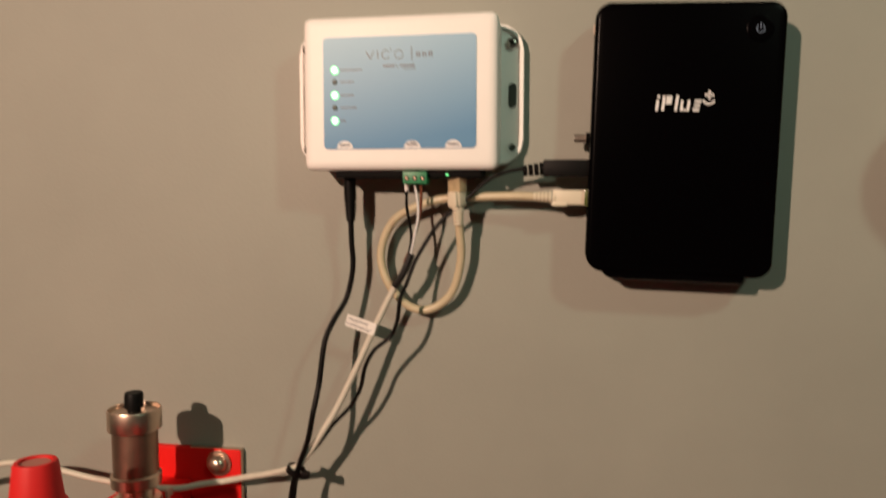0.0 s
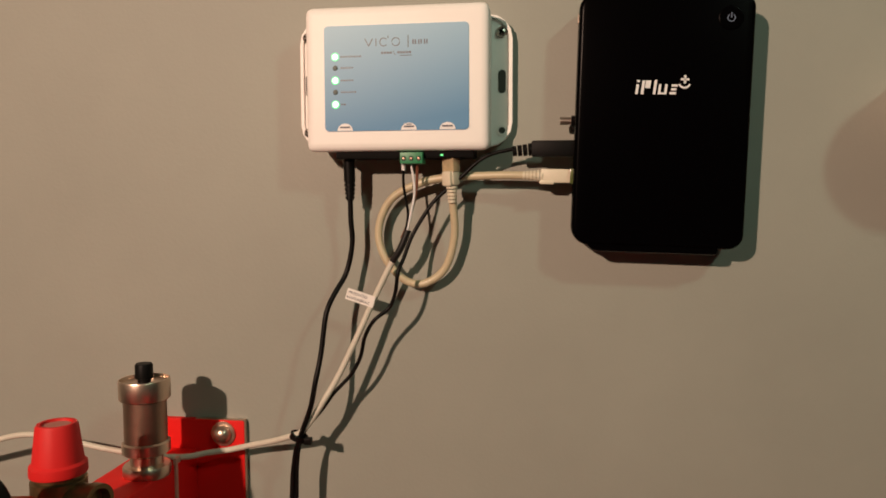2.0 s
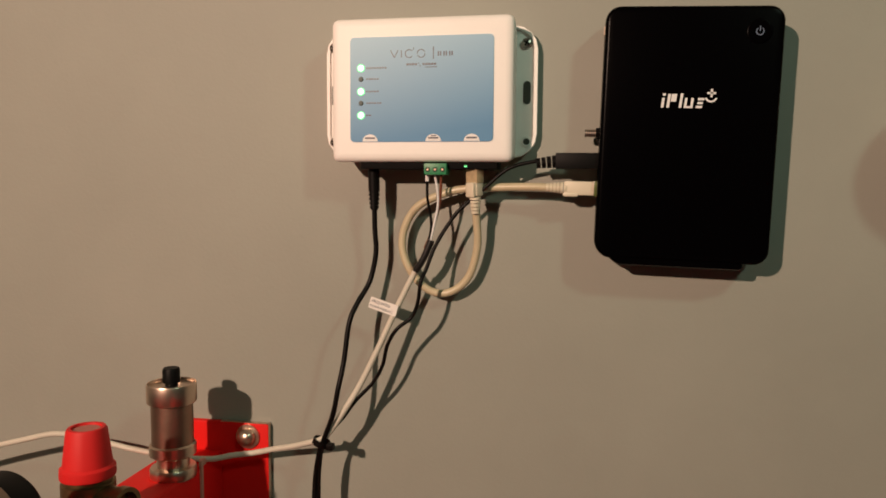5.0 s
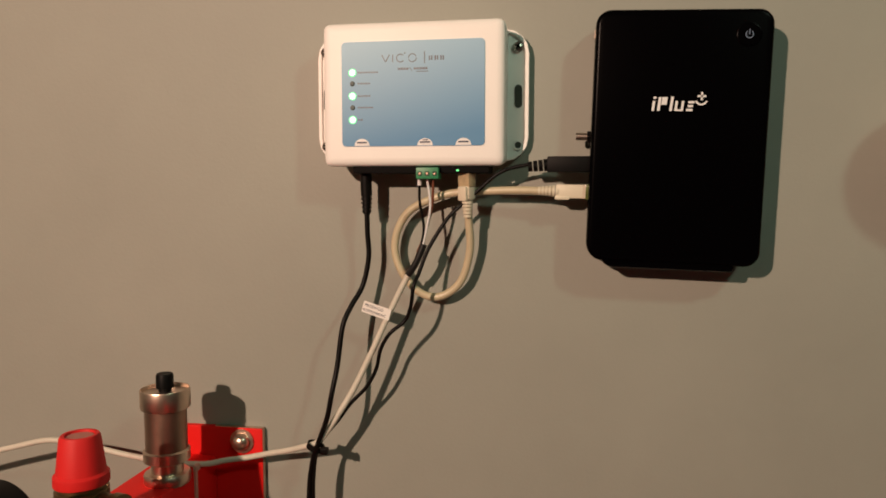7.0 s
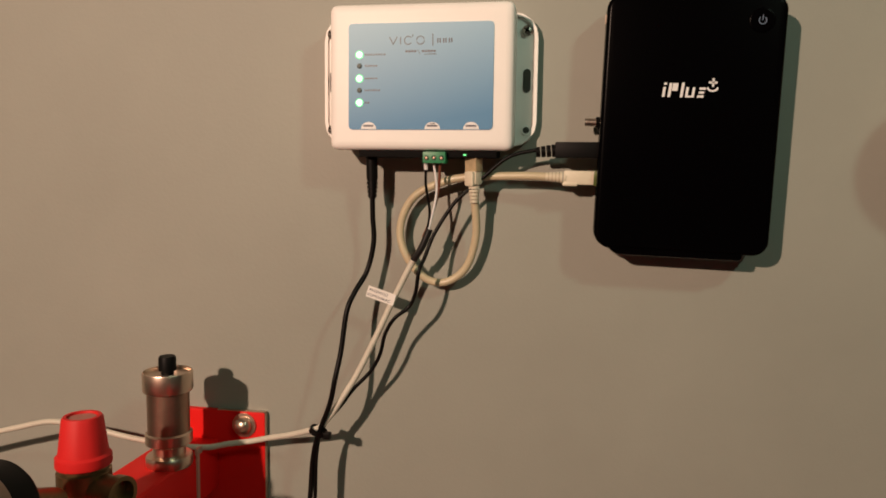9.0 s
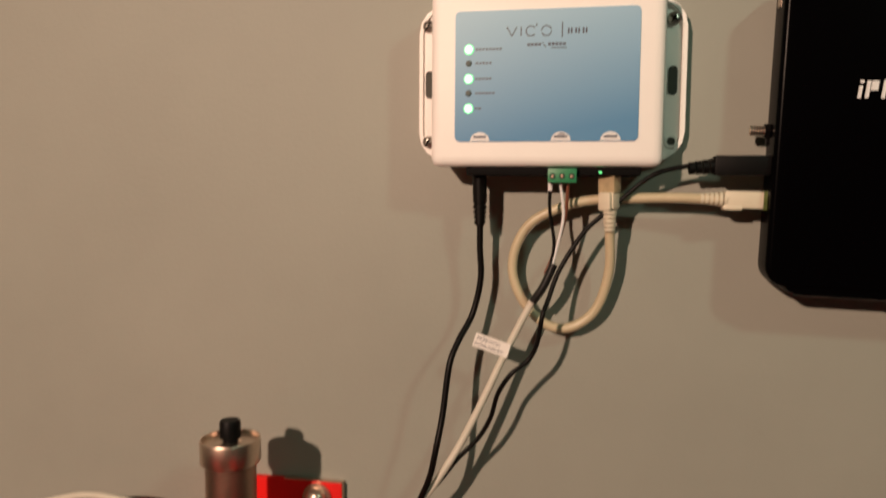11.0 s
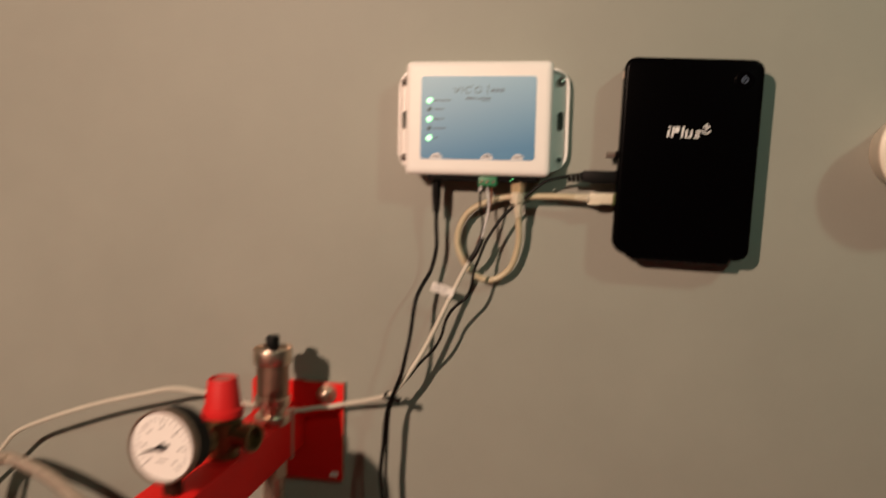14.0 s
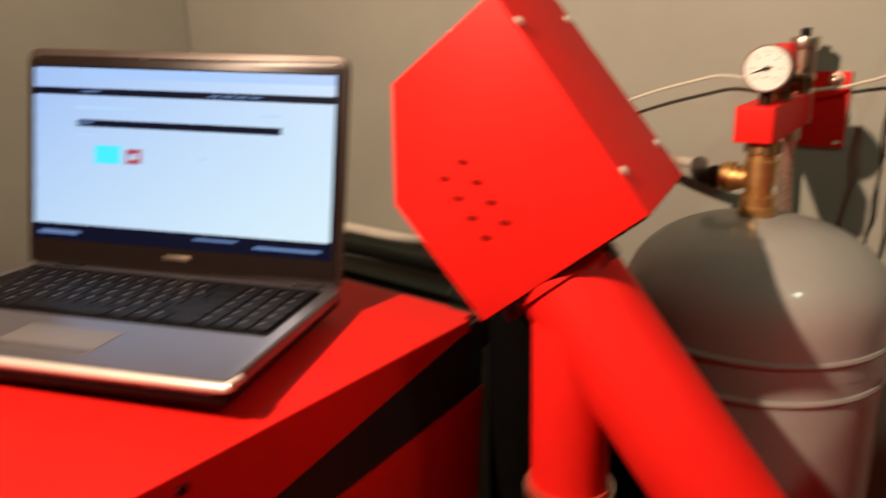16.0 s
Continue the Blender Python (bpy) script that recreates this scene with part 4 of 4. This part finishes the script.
# ---- feeder: red cover, auger tube and drop pipe ----
def feeder():
    m = pose(-0.3564, -0.1183, 1.3707, 2.77, 1.13, 7.61)
    t = thing("feeder_cover", m, "red sheet-metal cover over the feeder motor", "machine cover")
    out = [(-0.0130, 0.0), (0.1115, -0.1590), (-0.0245, -0.2710), (-0.1075, -0.1740), (-0.1040, -0.0705)]
    shell = prism(out, 0.0, 0.134, 0.0016, 2)
    for v in shell.verts:  # the far ridge is lowered to fit the camera's view
        if v.co.y > 0.10 and v.co.z > -0.02:
            v.co.z -= 0.0055
    part("shell", shell, RED, t)
    # thin strip whose black paints the shaded gap below the cover
    part("base_shade_strip", prism([(0.1084, -0.1613), (-0.0214, -0.2683), (-0.0203, -0.2699), (0.1095, -0.1629)], 0.002, 0.132), SHADEBLACK, t, "black strip painting the shade under the cover")
    slope = Vector((0.1245, 0, -0.1590)).normalized()
    nrm = Vector((0.1590, 0, 0.1245)).normalized()
    apex = Vector((-0.0130, 0, 0))

    def rivet(p, n):
        part("screw", lathe([(0, 0.0024), (0.0020, 0.0022), (0.0034, 0.0015), (0.0038, 0.0007), (0.0046, 0.0006), (0.0046, 0.0)], 14, along(Vector(p), Vector(p) + n)), FERRULE, t, "pale domed screw")

    for d, view_drop in ((0.028, 0.0045), (0.165, 0.0010)):
        for y in (0.010, 0.124):
            p = apex + slope * d + Vector((0, y, -view_drop if y > 0.1 else 0))
            rivet(p, nrm)
    n2 = Vector((-0.0705, 0, 0.0910)).normalized()
    rivet(Vector((-0.0520, 0.010, -0.0302)), n2)
    rivet(Vector((-0.0520, 0.124, -0.0302)), n2)
    rivet(Vector((-0.1055, 0.012, -0.1150)), Vector((-1, 0, 0.05)))
    # vent slots in two staggered rows: raised patches, hole shade painted dark red
    step = slope * 0.0200
    off = Vector((-0.0172, 0, -0.0152))
    h1 = Vector((-0.0400, 0, -0.1310))
    for k in range(4):
        for o in (Vector(), off):
            c = h1 + step * k + o
            part("vent_slot", prism([(c.x + a, c.z + b) for a, b in rounded(-0.0047, 0.0047, -0.0021, 0.0021, 0.0016, 3)], -0.0007, 0.0006), SLOTRED, t, "dark red patch painting a vent slot's shade")
    # auger tube under the cover
    axis = Vector((0.639, 0.0, -0.770)).normalized()
    top = Vector((-0.3380, -0.0535, 1.1385))
    end = top + axis * 0.78
    a = thing("auger_tube", Matrix.Translation(end), "slanting red steel feeder tube", "feeder tube")
    part("tube", rod(top, end, 0.0470, 48), RED, a, world=True)
    part("flange", rod(top - axis * 0.002, top + axis * 0.006, 0.0500, 48), RED, a, "thin red flange", world=True)
    for k in (-1, 1):
        q = top + (m.to_3x3() @ Vector((0.777, 0, 0.629))) * 0.056 * k - (m.to_3x3() @ Vector((0, 1, 0))) * 0.02
        part("clamp_bolt", rod(q - axis * 0.004, q + axis * 0.010, 0.0055, 6), STEEL, a, world=True)
    dx, dy = -0.3230, -0.0650
    p = thing("drop_pipe", pose(dx, dy, 0.93), "vertical red drop pipe below the feeder", "pipe")
    part("pipe", rod((dx, dy, 0.930), (dx, dy, 1.100), 0.0350, 36), RED, p, world=True)
    hs = part("clear_hose", tube([(dx, dy, 0.944 - 0.004 * i) for i in range(90)], 0.0385, 28, 1, False, 0.035), CLEAR, p, "amber clear ribbed hose", world=True)
    part("hose_clamp", lathe([(0.0395, 0.928), (0.0415, 0.928), (0.0415, 0.938), (0.0395, 0.938), (0.0395, 0.928)], 32, pose(dx, dy, 0)), NICKEL, hs, "steel hose clamp", world=True)


feeder()


# ---- red boiler with its dark band ----
BM = pose(-0.4957, 0.0356, 1.0301, -2.89, 2.45, 1.1)


def side_panel(profile, x0, x1, bevel=0.001):
    """A flat panel of the boiler's side: (y, z) outline pushed along x."""
    return prism([(y, z) for y, z in profile], x0, x1, bevel, m=Matrix(((0, 1, 0, 0), (1, 0, 0, 0), (0, 0, 1, 0), (0, 0, 0, 1))))


def boiler():
    t = thing("boiler", BM, "red pellet boiler with dark grey band", "boiler")
    W, D, B = 0.505, 0.66, 0.0430
    cover = prism([(0.0, -D), (0.0, 0.0), (-0.045, 0.0240), (-W, 0.0270), (-W, -D)], 0.0, 0.0150, 0.0025, 3)
    for v in cover.verts:
        v.co = Vector((v.co.x, v.co.z, -v.co.y))
    part("top_cover", cover, RED, t, "red top cover, flat and glossy")
    part("upper_side", side_panel([(0.0, -0.0010), (-D + 0.001, -0.0010), (-D + 0.001, -0.1350), (0.0, -0.0125)], -0.004, -0.0005), RED, t)
    part("side_band", side_panel([(B, -0.0050), (-D + 0.001, -0.1365), (-D + 0.001, -0.1380), (B, -0.0960)], -0.010, -0.004), BANDGREY, t, "dark grey tapering band")
    part("lower_side", side_panel([(B - 0.001, -0.0965), (-D + 0.001, -0.1385), (-D + 0.001, -1.010), (B - 0.001, -1.010)], -0.004, -0.0005), RED, t)
    part("carcass", box(-W + 0.004, -0.0105, -D + 0.004, 0.0200, -1.030, -0.0010), RED, t)
    part("back_frame", box(-W + 0.010, -0.0105, 0.0205, B - 0.002, -1.030, -0.0060), BANDGREY, t, "dark back frame")
    for sy in (-0.387, -0.440):
        part("side_screw", lathe([(0, 0.003), (0.004, 0.0025), (0.005, 0)], 14, along((-0.0005, sy, -0.0140 + 0.12 * (sy + 0.387)), (1, sy, -0.0140 + 0.12 * (sy + 0.387)))), BLACKM, t, "black side screw")


boiler()


# ---- laptop on the boiler ----
LM = pose(-0.5066, -0.2915, 1.0628, -2.89, 2.36, 22.84)


def laptop():
    t = thing("laptop", LM, "open silver and black laptop on the red boiler", "laptop")
    W, D, H = 0.3903, 0.2619, 0.0246
    base = part("base", box(-W + 0.003, -0.003, 0.004, D, 0.002, H - 0.009, 0.004, 3), BLACKM, t, "black lower case")
    deck = prism(rounded(-W, 0, 0, D, 0.014), -H, -H + 0.011, 0.0040, 4)
    for v in deck.verts:
        v.co = Vector((v.co.x, v.co.z, -v.co.y))
    part("palm_rest", deck, ALU, t, "silver palm rest")
    # paler silver paints the highlight along the rounded front edge
    part("front_rim", tube([(-W + 0.0005, 0.020, H - 0.0050), (-W + 0.0035, 0.0055, H - 0.0050), (-W + 0.016, 0.0012, H - 0.0050), (-W / 2, 0.0010, H - 0.0050), (-0.016, 0.0012, H - 0.0050), (-0.0035, 0.0055, H - 0.0050), (-0.0005, 0.020, H - 0.0050)], 0.0042, 12), RIMGLINT, t, "rounded silver front rim, highlight painted in")
    for sx in (-0.34, -0.03):
        for sy in (0.02, 0.22):
            part("foot", lathe([(0.007, 0.0), (0.007, 0.004)], 14, pose(sx, sy, 0), closed=True), RUBBER, base)
    pad = part("touchpad", box(-0.235, -0.140, 0.020, 0.074, H - 0.0002, H + 0.0004, 0.0002), mat("touchpad_grey", (0.15, 0.145, 0.145), 0.45, vary=0.02), t, "grey touchpad")
    part("pad_button", box(-0.232, -0.143, 0.021, 0.030, H + 0.0002, H + 0.0010, 0.0002), mat("pad_button_grey", (0.08, 0.075, 0.075), 0.4, vary=0.02), pad)
    kb = part("keyboard", box(-0.369, -0.014, 0.100, 0.238, H - 0.0004, H + 0.0008, 0.0003), BLACKM, t, "black keyboard")
    made = {}
    rows = [([1.0] * 19, 0.7), ([1.0] * 13 + [2.0] + [1] * 4, 1.0), ([1.5] + [1] * 12 + [1.5] + [1] * 4, 1.0), ([1.75] + [1] * 11 + [2.25] + [1] * 4, 1.0), ([1.25] + [1] * 11 + [2.75] + [1] * 4, 1.0), ([1.25, 1, 1, 1.25, 5.5, 1.25, 1, 1, 1.75] + [1] * 4, 1.0)]
    y = 0.2360
    pitch_y = 0.0228
    for widths, hgt in rows:
        unit = 0.351 / sum(widths)
        x = -0.367
        y -= pitch_y * hgt
        for w in widths:
            key = (round(w * unit, 5), hgt)
            if key not in made:
                bm = box(0.0006, w * unit - 0.0008, 0.0006, pitch_y * hgt - 0.0010, 0, 0.0030, 0.0008, 1)
                ob = part("key", bm, KEYBLACK, kb)
                bpr = part("key_print", box(0.004, 0.0075, pitch_y * hgt - 0.0085, pitch_y * hgt - 0.0050, 0.0029, 0.0031), KEYTXT, kb) if w < 1.3 and hgt == 1.0 else None
                made[key] = (ob.data, bpr.data if bpr else None)
                ob.location = (x, y, H + 0.0006)
                if bpr:
                    bpr.location = (x, y, H + 0.0006)
            else:
                for data, nm in zip(made[key], ("key", "key_print")):
                    if data:
                        ob = new(nm, data)
                        ob.parent = kb
                        ob.location = (x, y, H + 0.0006)
            x += w * unit
    # lid, tilted back a little; its own frame: x along the hinge, z up the screen, -y towards the reader
    SM = pose(0, D - 0.008, H + 0.001, -8.35, 0, 0)
    WS, HS = W, 0.2494

    def on_screen(name, bm, material, parent, label=""):
        bmesh.ops.transform(bm, matrix=SM, verts=bm.verts)
        return part(name, bm, material, parent, label)

    lid = on_screen("lid", prism(rounded(-WS, 0, 0.0, HS, (0.004, 0.004, 0.014, 0.014)), 0.0, 0.009, 0.001), BEZEL, t, "bronze-grey screen lid")
    fr = on_screen("bezel", prism(rounded(-WS + 0.003, -0.003, 0.002, HS - 0.008, (0.004, 0.004, 0.010, 0.010)), -0.0022, 0.0, 0.0010), FRAME, t, "dark screen frame")
    for bx in (-0.012, -0.150, -0.240, -WS + 0.012):
        on_screen("bumper", lathe([(0, 0.0026), (0.0022, 0.0022), (0.0028, 0.0)], 12, pose(bx, -0.0004, HS - 0.0105 + (0.001 if bx in (-0.150, -0.240) else 0)) @ FRONT), BEZEL, lid, "small rubber lid bumper")
    x0, x1, z0, z1 = -WS + 0.0107, -0.0118, 0.0317, 0.2280
    scr = on_screen("screen", box(x0 - 0.002, x1 + 0.002, -0.0030, -0.0020, z0 - 0.002, z1 + 0.002), SCREEND, t, "lit screen showing a web page")
    w, h = x1 - x0, z1 - z0

    def patch(u0, u1, v0, v1, material, nm="screen_patch", lift=0.0):
        on_screen(nm, box(x0 + u0 * w, x0 + u1 * w, -0.0033 - lift, -0.0030, z0 + v0 * h, z0 + v1 * h), material, scr)

    patch(0, 1, 0.085, 1, SCREENW, "page")
    patch(0.17, 1, 0.945, 1, SCREENB, lift=0.0002)
    patch(0, 1, 0.845, 0.885, SCREEND, "header_bar", 0.0002)
    patch(0.155, 0.835, 0.665, 0.705, SCREEND, "title_bar", 0.0002)
    patch(0.15, 0.36, 0.765, 0.785, SCREENT, "text_bar", 0.0002)
    patch(0.15, 0.22, 0.610, 0.625, SCREENT, "text_bar", 0.0002)
    patch(0.77, 0.83, 0.760, 0.772, SCREENT, "text_bar", 0.0002)
    patch(0.215, 0.305, 0.455, 0.560, SCREENC, "button", 0.0002)
    patch(0.325, 0.375, 0.460, 0.545, SCREENR, "icon", 0.0002)
    patch(0.335, 0.362, 0.485, 0.52, SCREENW, "icon", 0.0004)
    for u in (0.60, 0.645, 0.69, 0.735):
        patch(u, u + 0.035, 0.860, 0.870, SCREENTB, "header_item", 0.0004)
    patch(0.17, 0.23, 0.862, 0.871, SCREENTB, "header_item", 0.0004)
    patch(0.165, 0.205, 0.680, 0.692, SCREENTB, "title_item", 0.0004)
    patch(0.57, 0.60, 0.505, 0.515, SCREENT, "text_bar", 0.0002)
    patch(0.02, 0.16, 0.022, 0.045, SCREENTB, "taskbar_item", 0.0002)
    patch(0.76, 0.97, 0.022, 0.040, SCREENTB, "taskbar_item", 0.0002)
    patch(0.56, 0.70, 0.045, 0.058, SCREENTB, "taskbar_item", 0.0002)
    on_screen("maker_plate", box(-WS / 2 - 0.016, -WS / 2 + 0.016, -0.0030, -0.0020, 0.0155, 0.0215, 0.0004), NICKEL, fr, "small shiny maker's plate")
    for hx in (-0.335, -0.037):
        part("hinge", rod((hx - 0.016, D - 0.006, H + 0.001), (hx + 0.016, D - 0.006, H + 0.001), 0.0052, 16), BLACKM, t)


laptop()


# ---- pellet hopper with grey lid ----
def hopper():
    t = thing("pellet_hopper", pose(0.30, 0.0, 0), "red pellet hopper with dark grey lid", "hopper")
    lid = prism([(0.086, -0.26), (0.031, 0.137), (0.205, 0.326), (0.60, 0.326), (0.60, -0.26)], -1.188, -1.139, 0.003, 3)
    for v in lid.verts:
        v.co = Vector((v.co.x, v.co.z, -v.co.y))
    part("lid", lid, LIDGREY, t, "dark grey painted lid", world=True)
    bod = prism([(0.089, -0.25), (0.035, 0.135), (0.207, 0.321), (0.59, 0.322), (0.59, -0.25)], -1.1385, 0.0)
    for v in bod.verts:
        v.co = Vector((v.co.x, v.co.z, -v.co.y))
    part("body", bod, RED, t, "red sheet-metal body", world=True)


hopper()


# ---- pipes behind the boiler ----
def back_pipes():
    a = thing("lagged_pipe", pose(-1.0, 0.45, 0.95), "white plastic pipe running behind the boiler", "pipe", "pipes behind the boiler")
    part("pipe", rod((-1.550, 0.450, 0.985), (-0.640, 0.450, 0.957), 0.0100, 20), PIPEW, a, world=True)
    part("socket", rod((-1.115, 0.450, 0.9716), (-1.060, 0.450, 0.9699), 0.0135, 20), PIPEW, a, world=True)
    b = thing("lagged_pipe", pose(-1.0, 0.39, 0.94), "dark grey lagged pipe behind the boiler", "pipe", "pipes behind the boiler")
    part("pipe", rod((-1.550, 0.391, 0.965), (-0.710, 0.391, 0.945), 0.0140, 20), PIPEG, b, world=True)
    c = thing("lagged_pipe", pose(-0.9, 0.16, 0.98), "black foam-lagged pipe behind the boiler", "pipe", "pipes behind the boiler")
    part("pipe", rod((-1.550, 0.165, 1.000), (-0.560, 0.165, 0.960), 0.0300, 24), FOAM, c, world=True)
    d = thing("foam_pipe", pose(-0.44, 0.07, 0), "black foam-lagged riser behind the feeder", "pipe", "risers behind the feeder")
    part("pipe", rod((-0.455, 0.085, 0.0), (-0.455, 0.085, 1.050), 0.0400, 28), FOAM, d, world=True)
    # made-up black column; it only darkens the gap between pipe and auger
    f = thing("foam_pipe", pose(-0.31, 0.075, 0), "black column added to darken the gap behind the drop pipe", "pipe", "risers behind the feeder")
    part("pipe", rod((-0.315, 0.075, 0.0), (-0.315, 0.075, 0.960), 0.0400, 28), FOAM, f, world=True)
    e = thing("foam_pipe", pose(-0.39, 0.10, 0), "thin dark pipe beside the black riser", "pipe", "risers behind the feeder")
    part("pipe", rod((-0.395, 0.080, 0.0), (-0.395, 0.080, 1.090), 0.0110, 16), PIPEG, e, world=True)


back_pipes()
